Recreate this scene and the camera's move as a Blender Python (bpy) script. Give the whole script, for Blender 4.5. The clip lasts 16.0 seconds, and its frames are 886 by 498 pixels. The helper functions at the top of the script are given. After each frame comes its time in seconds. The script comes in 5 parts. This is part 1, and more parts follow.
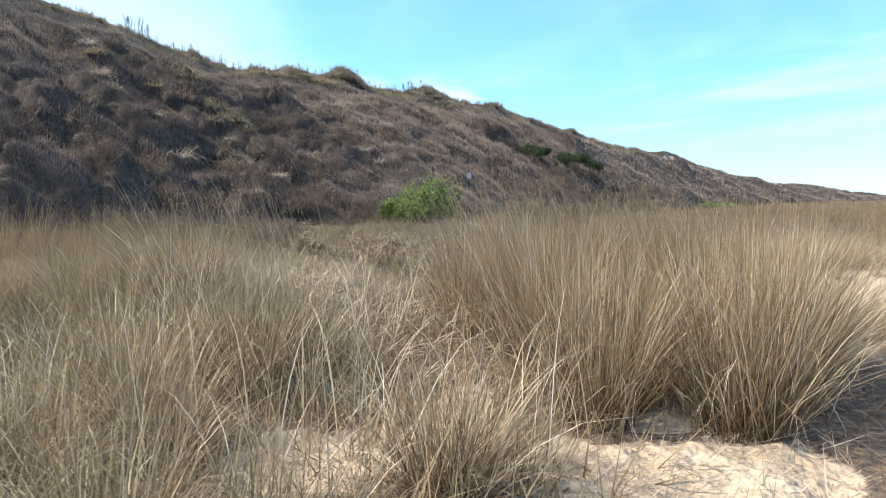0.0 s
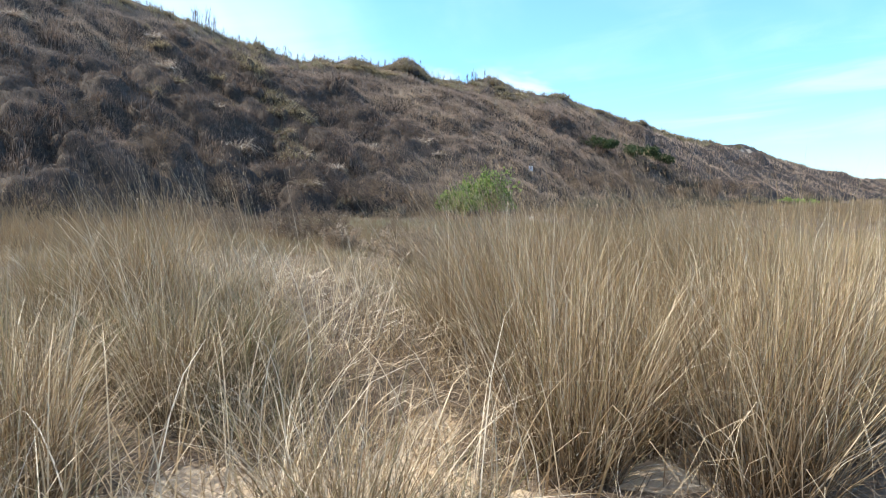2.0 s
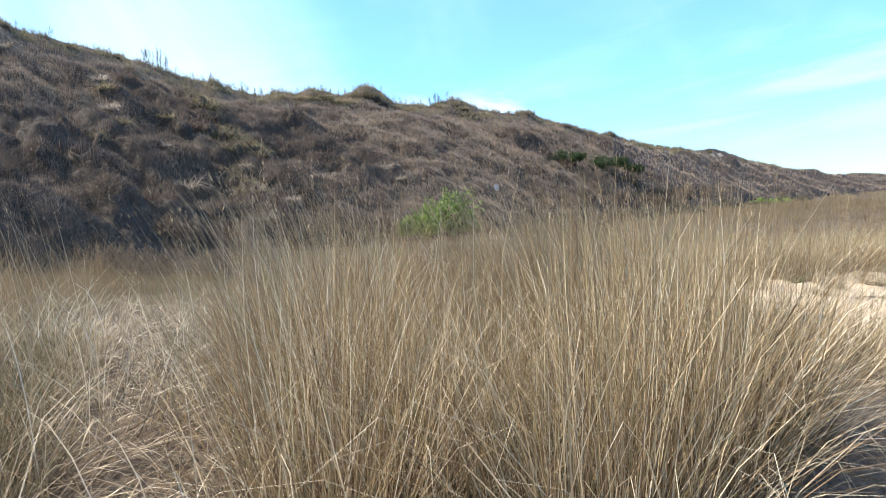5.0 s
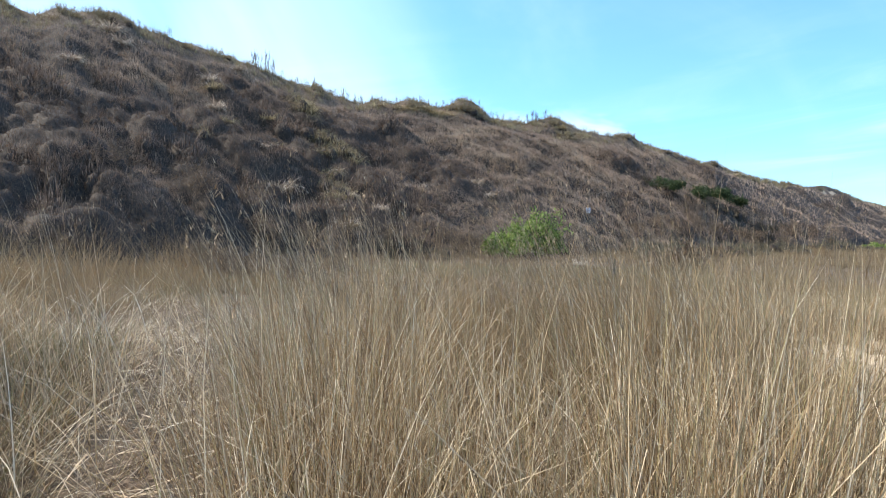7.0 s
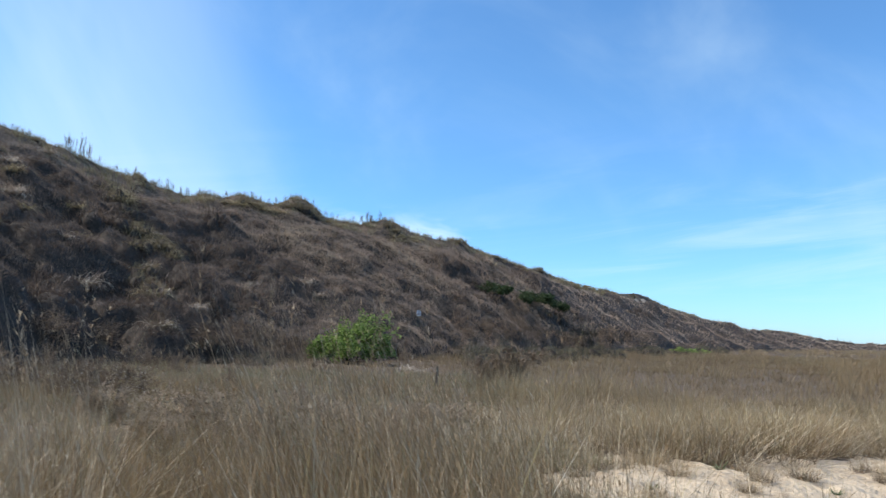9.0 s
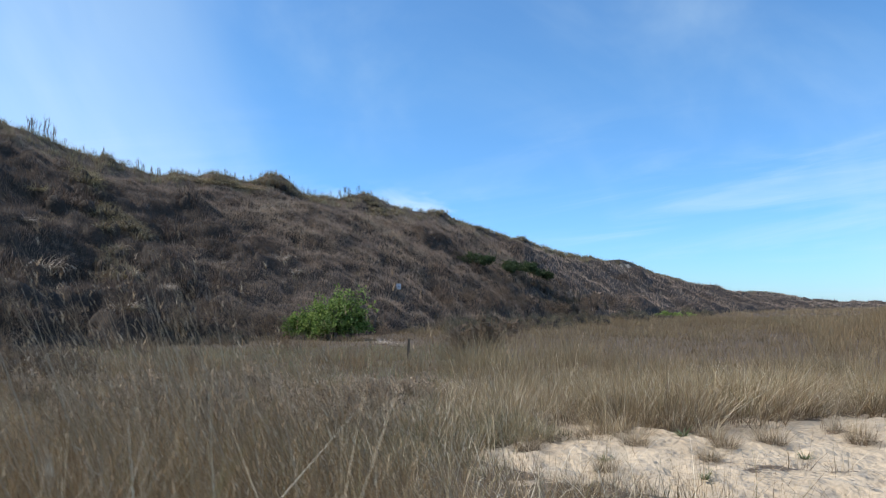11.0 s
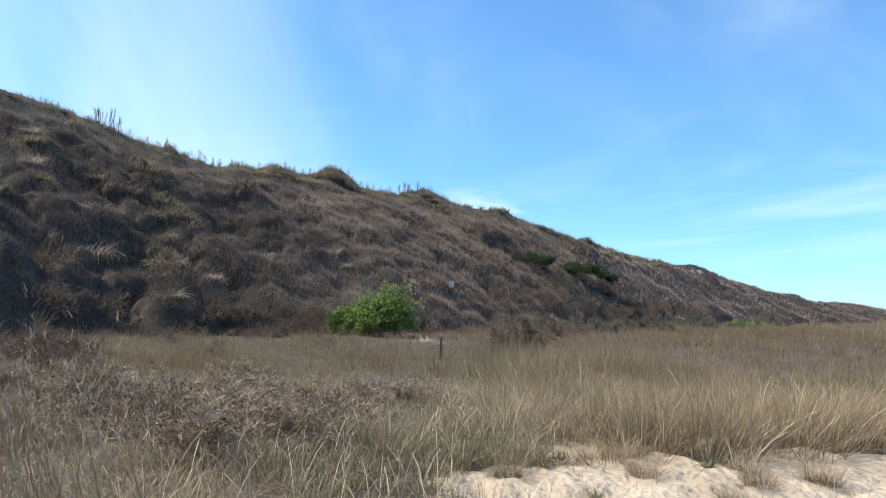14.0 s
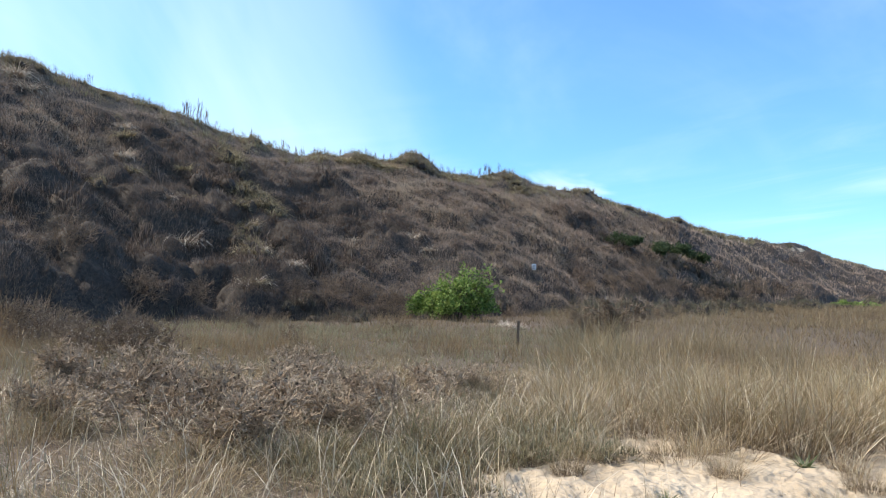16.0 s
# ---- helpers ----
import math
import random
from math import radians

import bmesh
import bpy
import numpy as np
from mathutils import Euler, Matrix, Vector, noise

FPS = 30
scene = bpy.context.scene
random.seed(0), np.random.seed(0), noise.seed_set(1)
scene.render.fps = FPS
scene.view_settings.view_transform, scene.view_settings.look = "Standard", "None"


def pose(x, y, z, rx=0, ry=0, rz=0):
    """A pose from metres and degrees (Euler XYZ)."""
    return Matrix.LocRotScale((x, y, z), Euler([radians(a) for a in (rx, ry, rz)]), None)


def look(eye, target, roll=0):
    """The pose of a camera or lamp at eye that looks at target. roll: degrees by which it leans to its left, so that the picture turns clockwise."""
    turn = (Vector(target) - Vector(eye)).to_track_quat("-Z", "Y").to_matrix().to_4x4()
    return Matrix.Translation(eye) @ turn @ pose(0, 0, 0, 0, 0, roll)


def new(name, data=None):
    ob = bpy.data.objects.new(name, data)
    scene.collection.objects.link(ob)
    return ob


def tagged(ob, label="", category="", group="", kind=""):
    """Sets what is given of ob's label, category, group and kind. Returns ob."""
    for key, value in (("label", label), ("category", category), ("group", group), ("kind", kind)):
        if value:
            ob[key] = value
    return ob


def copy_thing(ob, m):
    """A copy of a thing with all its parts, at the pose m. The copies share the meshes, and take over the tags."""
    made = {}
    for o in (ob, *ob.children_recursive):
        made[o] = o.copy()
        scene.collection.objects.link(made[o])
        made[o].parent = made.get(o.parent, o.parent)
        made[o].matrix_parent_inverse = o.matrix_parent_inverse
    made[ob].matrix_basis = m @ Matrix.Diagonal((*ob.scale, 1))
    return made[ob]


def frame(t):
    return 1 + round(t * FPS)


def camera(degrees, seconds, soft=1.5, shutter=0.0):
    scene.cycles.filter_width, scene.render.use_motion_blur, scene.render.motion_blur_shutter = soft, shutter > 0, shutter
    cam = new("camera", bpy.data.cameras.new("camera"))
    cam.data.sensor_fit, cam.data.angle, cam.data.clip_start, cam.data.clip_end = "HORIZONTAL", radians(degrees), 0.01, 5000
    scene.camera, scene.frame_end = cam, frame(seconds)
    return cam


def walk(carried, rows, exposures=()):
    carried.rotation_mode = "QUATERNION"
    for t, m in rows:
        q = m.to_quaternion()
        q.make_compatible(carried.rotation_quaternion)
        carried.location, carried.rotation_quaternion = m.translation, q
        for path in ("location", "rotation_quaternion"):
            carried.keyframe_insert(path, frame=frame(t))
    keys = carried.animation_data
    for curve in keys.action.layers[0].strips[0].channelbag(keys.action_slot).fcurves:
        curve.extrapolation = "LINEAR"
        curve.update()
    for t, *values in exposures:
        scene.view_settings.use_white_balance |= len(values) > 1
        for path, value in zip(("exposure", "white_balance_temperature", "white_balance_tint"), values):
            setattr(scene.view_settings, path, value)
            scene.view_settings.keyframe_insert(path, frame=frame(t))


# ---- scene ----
cam = camera(62.8, 16.0, soft=0.95, shutter=0.25)
PATH = [
    (0, (0.001, 0.000, 1.553), (0.046, 1.993, 1.394), 0.49),
    (0.5, (0.145, 0.306, 1.509), (0.193, 2.298, 1.342), 1.81),
    (1, (0.221, 0.558, 1.549), (0.238, 2.549, 1.357), 1.63),
    (1.5, (0.412, 0.784, 1.520), (0.336, 2.775, 1.338), -1.06),
    (2, (0.686, 0.920, 1.562), (0.543, 2.906, 1.381), 0.90),
    (2.5, (0.850, 1.075, 1.526), (0.713, 3.062, 1.346), -1.37),
    (3, (0.997, 1.401, 1.522), (0.925, 3.388, 1.309), 1.20),
    (3.5, (1.127, 1.574, 1.505), (1.108, 3.559, 1.267), 2.18),
    (4, (1.449, 1.712, 1.539), (1.383, 3.701, 1.342), -2.66),
    (4.5, (1.615, 1.834, 1.504), (1.515, 3.826, 1.365), -4.74),
    (5, (1.792, 2.132, 1.486), (1.689, 4.126, 1.371), -3.13),
    (7.5, (1.997, 3.010, 1.649), (1.618, 4.973, 1.617), 1.15),
    (8, (2.194, 3.299, 1.719), (1.834, 5.266, 1.764), -0.18),
    (8.5, (2.259, 3.516, 1.781), (2.154, 5.507, 1.935), -0.34),
    (9, (2.400, 3.789, 1.757), (2.490, 5.775, 1.973), 2.13),
    (9.5, (2.435, 3.877, 1.750), (2.662, 5.857, 1.915), 2.35),
    (10, (2.542, 4.018, 1.737), (2.736, 6.003, 1.890), 0.74),
    (12.5, (3.942, 5.452, 1.633), (3.939, 7.448, 1.752), 0.62),
    (13, (4.042, 5.651, 1.616), (3.944, 7.646, 1.730), -0.34),
    (13.5, (4.073, 5.853, 1.588), (3.945, 7.845, 1.718), 0.62),
    (14, (4.149, 6.026, 1.604), (4.084, 8.020, 1.745), 1.89),
    (14.5, (4.239, 6.126, 1.579), (4.238, 8.120, 1.731), -0.49),
    (15, (4.440, 6.346, 1.582), (4.407, 8.340, 1.730), -1.28),
    (15.5, (4.476, 6.538, 1.573), (4.274, 8.524, 1.702), 1.03),
    (16, (4.452, 6.720, 1.565), (4.152, 8.695, 1.657), 1.11),
]
# The clip's camera shades its picture once the grass gives way to open sky.
walk(cam, [(t, look(eye, target, roll)) for t, eye, target, roll in PATH],
     exposures=[(0.0, 0.54, 6550, 10), (3.0, 0.6, 6550, 10), (3.5, 0.56, 6550, 10), (5.0, 0.64, 6550, 10), (7.5, 0.48, 6500, 10), (8.0, 0.6, 6450, 10), (8.2, 0.54, 6430, 10), (8.6, 0.27, 6370, 10), (9.1, -0.19, 6150, 10), (10.0, -0.34, 6100, 10),
                (12.4, -0.16, 6250, 10), (13.5, -0.02, 6300, 10), (14.0, 0.06, 6330, 10), (15.0, -0.14, 6230, 10), (16.0, 0.2, 6450, 10)])

# ---- sky and sun ----
SUN_AZ, SUN_EL = -88.0, 47.0          # azimuth from +y towards +x, elevation

world = bpy.data.worlds.new("sky")
scene.world = world
world.use_nodes = True
wn, wl = world.node_tree.nodes, world.node_tree.links
wn.clear()


def node(tree, kind, **values):
    n = tree.nodes.new(kind)
    for key, value in values.items():
        if key in n.inputs:
            n.inputs[key].default_value = value
    return n


sky = wn.new("ShaderNodeTexSky")
sky.sky_type = "NISHITA"
sky.sun_disc = False
sky.sun_elevation, sky.sun_rotation = radians(SUN_EL), radians(SUN_AZ)
sky.altitude, sky.air_density, sky.dust_density, sky.ozone_density = 0, 1.0, 0.15, 4.0
geo = wn.new("ShaderNodeTexCoord")
height = wn.new("ShaderNodeSeparateXYZ")
wl.new(geo.outputs["Generated"], height.inputs["Vector"])


def sums(kind, a, b=0.0):
    """One step of arithmetic in the sky's nodes."""
    n = wn.new("ShaderNodeMath")
    n.operation = kind
    for socket, value in zip(n.inputs, (a, b)):
        if isinstance(value, bpy.types.NodeSocket):
            wl.new(value, socket)
        else:
            socket.default_value = value
    return n.outputs["Value"]


def between(value, low, high, to_low=0.0, to_high=1.0):
    n = wn.new("ShaderNodeMapRange")
    n.interpolation_type = "SMOOTHSTEP"
    for key, v in (("From Min", low), ("From Max", high), ("To Min", to_low), ("To Max", to_high)):
        n.inputs[key].default_value = v
    wl.new(value, n.inputs["Value"])
    return n.outputs["Result"]


def cloud_noise(across, up, detail, rough, warp):
    at = wn.new("ShaderNodeCombineXYZ")
    wl.new(across, at.inputs["X"])
    wl.new(up, at.inputs["Y"])
    n = node(world.node_tree, "ShaderNodeTexNoise", Scale=1.0, Detail=detail, Roughness=rough, Distortion=warp)
    wl.new(at.outputs["Vector"], n.inputs["Vector"])
    return n.outputs["Fac"]


# Cirrus: tall plumes over the near end of the ridge, level wisps low over its far end, a faint veil between.
bearing = sums("ARCTAN2", height.outputs["X"], height.outputs["Y"])
rise = height.outputs["Z"]
slant = sums("ADD", bearing, sums("MULTIPLY", rise, 0.28))
plume = cloud_noise(sums("MULTIPLY", slant, 6.0), sums("MULTIPLY", rise, 2.4), 4.0, 0.45, 0.5)
plume = sums("MULTIPLY", between(plume, 0.12, 0.85), between(slant, -0.08, -0.26, 0.0, 0.36))
plume = sums("MULTIPLY", plume, between(rise, 0.65, 0.25, 0.75, 1.15))
wisp = cloud_noise(sums("MULTIPLY", bearing, 2.6), sums("MULTIPLY", sums("ADD", sums("ADD", rise, 0.09), sums("MULTIPLY", bearing, -0.12)), 19.0), 6.0, 0.55, 0.9)
wisp = sums("MULTIPLY", sums("MULTIPLY", between(wisp, 0.42, 0.84), between(bearing, 0.0, 0.3, 0.2, 0.5)), between(rise, 0.3, 0.08))
veil = cloud_noise(sums("MULTIPLY", slant, 2.3), sums("MULTIPLY", rise, 2.0), 6.0, 0.55, 0.6)
veil = between(veil, 0.42, 0.8, 0.03, 0.34)
low_cloud = cloud_noise(sums("MULTIPLY", bearing, 9.0), sums("MULTIPLY", rise, 22.0), 4.0, 0.5, 0.4)
low_cloud = sums("MULTIPLY", sums("MULTIPLY", between(low_cloud, 0.45, 0.62), between(rise, 0.17, 0.13)), sums("MULTIPLY", between(bearing, -0.2, -0.1), between(bearing, 0.14, 0.02)))
clouds = sums("ADD", sums("ADD", plume, wisp), sums("ADD", veil, sums("MULTIPLY", low_cloud, 0.6)))
clouds = sums("MINIMUM", clouds, 0.85)
clouded = wn.new("ShaderNodeMix")
clouded.data_type = "RGBA"
clouded.inputs["B"].default_value = (5.2, 6.4, 6.9, 1)
clear = wn.new("ShaderNodeMix")
clear.data_type, clear.blend_type = "RGBA", "MULTIPLY"
above_haze = wn.new("ShaderNodeMapRange")
above_haze.inputs["From Min"].default_value, above_haze.inputs["From Max"].default_value = -0.02, 0.3
wl.new(height.outputs["Z"], above_haze.inputs["Value"])
tint = wn.new("ShaderNodeMix")
tint.data_type = "RGBA"
tint.inputs["A"].default_value, tint.inputs["B"].default_value = (0.54, 0.86, 1.26, 1), (0.70, 1.05, 1.24, 1)
wl.new(above_haze.outputs["Result"], tint.inputs["Factor"])
clear.inputs["Factor"].default_value = 1.0
zenith = wn.new("ShaderNodeMix")
zenith.data_type = "RGBA"
zenith.inputs["B"].default_value = (1.0, 1.03, 1.04, 1)
wl.new(between(rise, 0.42, 0.8), zenith.inputs["Factor"])
wl.new(tint.outputs["Result"], zenith.inputs["A"])
wl.new(zenith.outputs["Result"], clear.inputs["B"])
wl.new(sky.outputs["Color"], clear.inputs["A"])
wl.new(clouds, clouded.inputs["Factor"])
wl.new(clear.outputs["Result"], clouded.inputs["A"])
back = node(world.node_tree, "ShaderNodeBackground", Strength=0.175)
wl.new(clouded.outputs["Result"], back.inputs["Color"])
out = wn.new("ShaderNodeOutputWorld")
wl.new(back.outputs["Background"], out.inputs["Surface"])

sun = new("sun", bpy.data.lights.new("sun", "SUN"))
sun.data.energy, sun.data.angle, sun.data.color = 5.0, radians(0.53), (1.0, 0.905, 0.765)
a, e = radians(SUN_AZ), radians(SUN_EL)
SUN_DIR = Vector((math.sin(a) * math.cos(e), math.cos(a) * math.cos(e), math.sin(e)))
sun.matrix_world = look(SUN_DIR * 200, (0, 0, 0))

# ---- materials ----


def material(name):
    m = bpy.data.materials.new(name)
    m.use_nodes = True
    t = m.node_tree
    return m, t, t.nodes["Principled BSDF"], t.nodes["Material Output"]


def ramp(tree, stops):
    r = tree.nodes.new("ShaderNodeValToRGB")
    els = r.color_ramp.elements
    while len(els) < len(stops):
        els.new(0.5)
    for el, (at, colour) in zip(els, stops):
        el.position, el.color = at, (*colour, 1)
    return r


def blend(tree, factor, a, b, kind="MIX"):
    m = tree.nodes.new("ShaderNodeMix")
    m.data_type, m.blend_type = "RGBA", kind
    for socket, value in (("Factor", factor), ("A", a), ("B", b)):
        if isinstance(value, bpy.types.NodeSocket):
            tree.links.new(value, m.inputs[socket])
        else:
            m.inputs[socket].default_value = value if socket == "Factor" else (*value, 1)
    return m.outputs["Result"]


def noise_tex(tree, scale, detail=4.0, rough=0.55, warp=0.0):
    where = tree.nodes.new("ShaderNodeNewGeometry")
    n = node(tree, "ShaderNodeTexNoise", Scale=scale, Detail=detail, Roughness=rough, Distortion=warp)
    tree.links.new(where.outputs["Position"], n.inputs["Vector"])
    return n.outputs["Fac"]


def spread(tree, value, low, high, to_low=0.0, to_high=1.0):
    r = tree.nodes.new("ShaderNodeMapRange")
    for key, v in (("From Min", low), ("From Max", high), ("To Min", to_low), ("To Max", to_high)):
        r.inputs[key].default_value = v
    tree.links.new(value, r.inputs["Value"])
    return r.outputs["Result"]


def foliage(name, stops, root, root_end=0.35, patch=None, patch_scale=0.35, translucent=0.35, rough=0.65, toned=0.0, gloss=0.15):
    """Leaves: colour by leaf, a browner foot, on some darkened for the shade there, and stands of another colour here
    and there.
    """
    m, t, bsdf, surface = material(name)
    geom = t.nodes.new("ShaderNodeNewGeometry")
    r = ramp(t, stops)
    if toned:
        tone = t.nodes.new("ShaderNodeAttribute")
        tone.attribute_name = "tone"
        mixed = t.nodes.new("ShaderNodeMix")
        mixed.inputs["Factor"].default_value = toned
        t.links.new(geom.outputs["Random Per Island"], mixed.inputs["A"])
        t.links.new(tone.outputs["Fac"], mixed.inputs["B"])
        t.links.new(mixed.outputs["Result"], r.inputs["Fac"])
    else:
        t.links.new(geom.outputs["Random Per Island"], r.inputs["Fac"])
    colour = r.outputs["Color"]
    if patch:
        colour = blend(t, spread(t, noise_tex(t, patch_scale, 3.0), 0.42, 0.62, 0.0, 0.75), colour, patch)
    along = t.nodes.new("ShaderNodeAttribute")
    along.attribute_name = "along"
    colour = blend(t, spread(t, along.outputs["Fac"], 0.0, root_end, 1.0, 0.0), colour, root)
    whole = t.nodes.new("ShaderNodeObjectInfo")
    shade = t.nodes.new("ShaderNodeHueSaturation")
    t.links.new(colour, shade.inputs["Color"])
    t.links.new(spread(t, whole.outputs["Random"], 0, 1, 0.82, 1.18), shade.inputs["Value"])
    t.links.new(shade.outputs["Color"], bsdf.inputs["Base Color"])
    bsdf.inputs["Roughness"].default_value = rough
    bsdf.inputs["Specular IOR Level"].default_value = gloss
    thin = t.nodes.new("ShaderNodeBsdfTranslucent")
    t.links.new(shade.outputs["Color"], thin.inputs["Color"])
    mixed = t.nodes.new("ShaderNodeMixShader")
    mixed.inputs["Fac"].default_value = translucent
    t.links.new(bsdf.outputs["BSDF"], mixed.inputs[1])
    t.links.new(thin.outputs["BSDF"], mixed.inputs[2])
    t.links.new(mixed.outputs["Shader"], surface.inputs["Surface"])
    return m


# Marram to tan: sheath-brown feet, darkened further to paint shade inside the tussocks.
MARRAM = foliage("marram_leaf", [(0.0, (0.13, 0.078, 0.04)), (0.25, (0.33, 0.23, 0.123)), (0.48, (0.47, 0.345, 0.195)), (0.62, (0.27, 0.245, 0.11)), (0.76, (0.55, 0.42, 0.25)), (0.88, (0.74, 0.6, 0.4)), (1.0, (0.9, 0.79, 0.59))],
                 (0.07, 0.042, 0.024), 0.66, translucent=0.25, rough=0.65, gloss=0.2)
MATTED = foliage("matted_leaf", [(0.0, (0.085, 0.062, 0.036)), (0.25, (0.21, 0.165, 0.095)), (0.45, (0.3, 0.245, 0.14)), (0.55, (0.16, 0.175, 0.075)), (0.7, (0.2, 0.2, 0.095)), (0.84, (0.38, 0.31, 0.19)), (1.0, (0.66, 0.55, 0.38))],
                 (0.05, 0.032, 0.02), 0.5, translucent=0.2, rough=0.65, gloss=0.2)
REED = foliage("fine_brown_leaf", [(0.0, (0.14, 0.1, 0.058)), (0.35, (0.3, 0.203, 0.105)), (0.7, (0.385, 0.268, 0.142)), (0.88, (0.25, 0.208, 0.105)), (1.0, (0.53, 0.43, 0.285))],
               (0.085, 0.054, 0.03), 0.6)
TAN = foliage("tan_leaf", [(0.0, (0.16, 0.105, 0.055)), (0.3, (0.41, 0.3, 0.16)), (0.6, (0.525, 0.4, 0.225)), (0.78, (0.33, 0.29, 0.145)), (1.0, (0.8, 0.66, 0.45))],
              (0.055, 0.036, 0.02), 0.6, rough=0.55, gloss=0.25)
DRY = foliage("dead_leaf", [(0.0, (0.15, 0.1, 0.058)), (0.35, (0.36, 0.265, 0.155)), (0.65, (0.64, 0.51, 0.33)), (1.0, (0.9, 0.79, 0.59))], (0.13, 0.085, 0.05), 0.45, translucent=0.15, rough=0.5, gloss=0.3)
TRODDEN = foliage("trodden_straw", [(0.0, (0.16, 0.115, 0.085)), (0.5, (0.36, 0.28, 0.205)), (0.75, (0.62, 0.52, 0.4)), (1.0, (0.92, 0.84, 0.72))], (0.2, 0.145, 0.10), 0.2, translucent=0.15, rough=0.4, gloss=0.5)
BRIGHT = foliage("bleached_straw", [(0.0, (0.5, 0.39, 0.24)), (0.5, (0.72, 0.59, 0.4)), (1.0, (0.9, 0.8, 0.62))], (0.3, 0.215, 0.13), 0.3, translucent=0.12, rough=0.45, gloss=0.4)
# Straw darkened for the shade in gaps between tussocks; trodden grass has it too.
DARK_STRAW = foliage("dark_straw", [(0.0, (0.10, 0.07, 0.048)), (0.55, (0.20, 0.145, 0.10)), (0.9, (0.33, 0.255, 0.18)), (1.0, (0.62, 0.52, 0.4))], (0.11, 0.078, 0.052), 0.4, translucent=0.15)
STALK = foliage("flower_stalk", [(0.0, (0.3, 0.21, 0.12)), (0.6, (0.46, 0.338, 0.205)), (1.0, (0.66, 0.53, 0.365))], (0.22, 0.15, 0.087), 0.2, translucent=0.15)
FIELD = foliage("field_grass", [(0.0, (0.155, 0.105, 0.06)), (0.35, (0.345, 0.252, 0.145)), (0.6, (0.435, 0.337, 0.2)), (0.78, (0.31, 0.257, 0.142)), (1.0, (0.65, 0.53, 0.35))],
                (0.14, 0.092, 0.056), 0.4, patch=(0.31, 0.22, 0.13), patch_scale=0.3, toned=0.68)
BLEACHED = foliage("bleached_leaf", [(0.0, (0.32, 0.26, 0.2)), (0.5, (0.56, 0.47, 0.37)), (1.0, (0.84, 0.75, 0.62))], (0.2, 0.155, 0.115), 0.3, translucent=0.15)
OLIVE = foliage("olive_leaf", [(0.0, (0.2, 0.165, 0.085)), (0.5, (0.42, 0.35, 0.2)), (1.0, (0.66, 0.56, 0.36))], (0.13, 0.105, 0.06), 0.3, translucent=0.2)
WITHERED = foliage("withered_leaf", [(0.0, (0.08, 0.06, 0.044)), (0.55, (0.2, 0.155, 0.11)), (0.9, (0.43, 0.36, 0.27)), (1.0, (0.66, 0.59, 0.48))], (0.13, 0.1, 0.07), 0.2, translucent=0.2, rough=0.7)
SHORT = foliage("short_grass", [(0.0, (0.16, 0.125, 0.08)), (0.35, (0.33, 0.28, 0.18)), (0.65, (0.25, 0.265, 0.14)), (0.85, (0.38, 0.36, 0.23)), (1.0, (0.74, 0.65, 0.5))],
                (0.16, 0.13, 0.09), 0.4, patch=(0.29, 0.23, 0.15), patch_scale=0.6, toned=0.4)
GREY_GREEN = foliage("grey_green_leaf", [(0.0, (0.085, 0.075, 0.048)), (0.5, (0.185, 0.165, 0.105)), (1.0, (0.31, 0.285, 0.19))], (0.10, 0.08, 0.055), 0.4, translucent=0.15, toned=0.5)
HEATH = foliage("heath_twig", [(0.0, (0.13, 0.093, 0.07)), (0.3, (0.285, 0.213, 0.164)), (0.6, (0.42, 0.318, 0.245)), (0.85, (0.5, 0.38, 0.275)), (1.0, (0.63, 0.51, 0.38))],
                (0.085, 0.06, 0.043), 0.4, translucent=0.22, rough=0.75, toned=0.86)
DUSK = foliage("dark_grey_leaf", [(0.0, (0.03, 0.03, 0.02)), (0.5, (0.085, 0.08, 0.052)), (1.0, (0.19, 0.18, 0.12))], (0.04, 0.034, 0.025), 0.4, translucent=0.15, toned=0.6)
HILL_GRASS = foliage("hill_grass", [(0.0, (0.15, 0.12, 0.075)), (0.4, (0.31, 0.245, 0.155)), (0.7, (0.25, 0.235, 0.125)), (1.0, (0.54, 0.45, 0.32))],
                     (0.11, 0.085, 0.06), 0.4, translucent=0.22, toned=0.55)
GREEN = foliage("shrub_leaf", [(0.0, (0.1, 0.165, 0.045)), (0.5, (0.24, 0.35, 0.085)), (1.0, (0.44, 0.53, 0.17))], (0.09, 0.15, 0.04), 0.2, translucent=0.45, rough=0.45)
DARK_GREEN = foliage("dark_shrub_leaf", [(0.0, (0.045, 0.06, 0.03)), (0.6, (0.075, 0.11, 0.045)), (1.0, (0.14, 0.18, 0.085))], (0.05, 0.06, 0.03), 0.2, translucent=0.35)
CREEPING = foliage("creeping_herb_leaf", [(0.0, (0.15, 0.125, 0.07)), (0.5, (0.32, 0.28, 0.165)), (1.0, (0.55, 0.48, 0.33))], (0.10, 0.08, 0.05), 0.35, translucent=0.25, toned=0.5)
HERB = foliage("sand_herb_leaf", [(0.0, (0.10, 0.14, 0.06)), (0.6, (0.19, 0.23, 0.12)), (1.0, (0.30, 0.31, 0.20))], (0.12, 0.12, 0.07), 0.3, translucent=0.25)


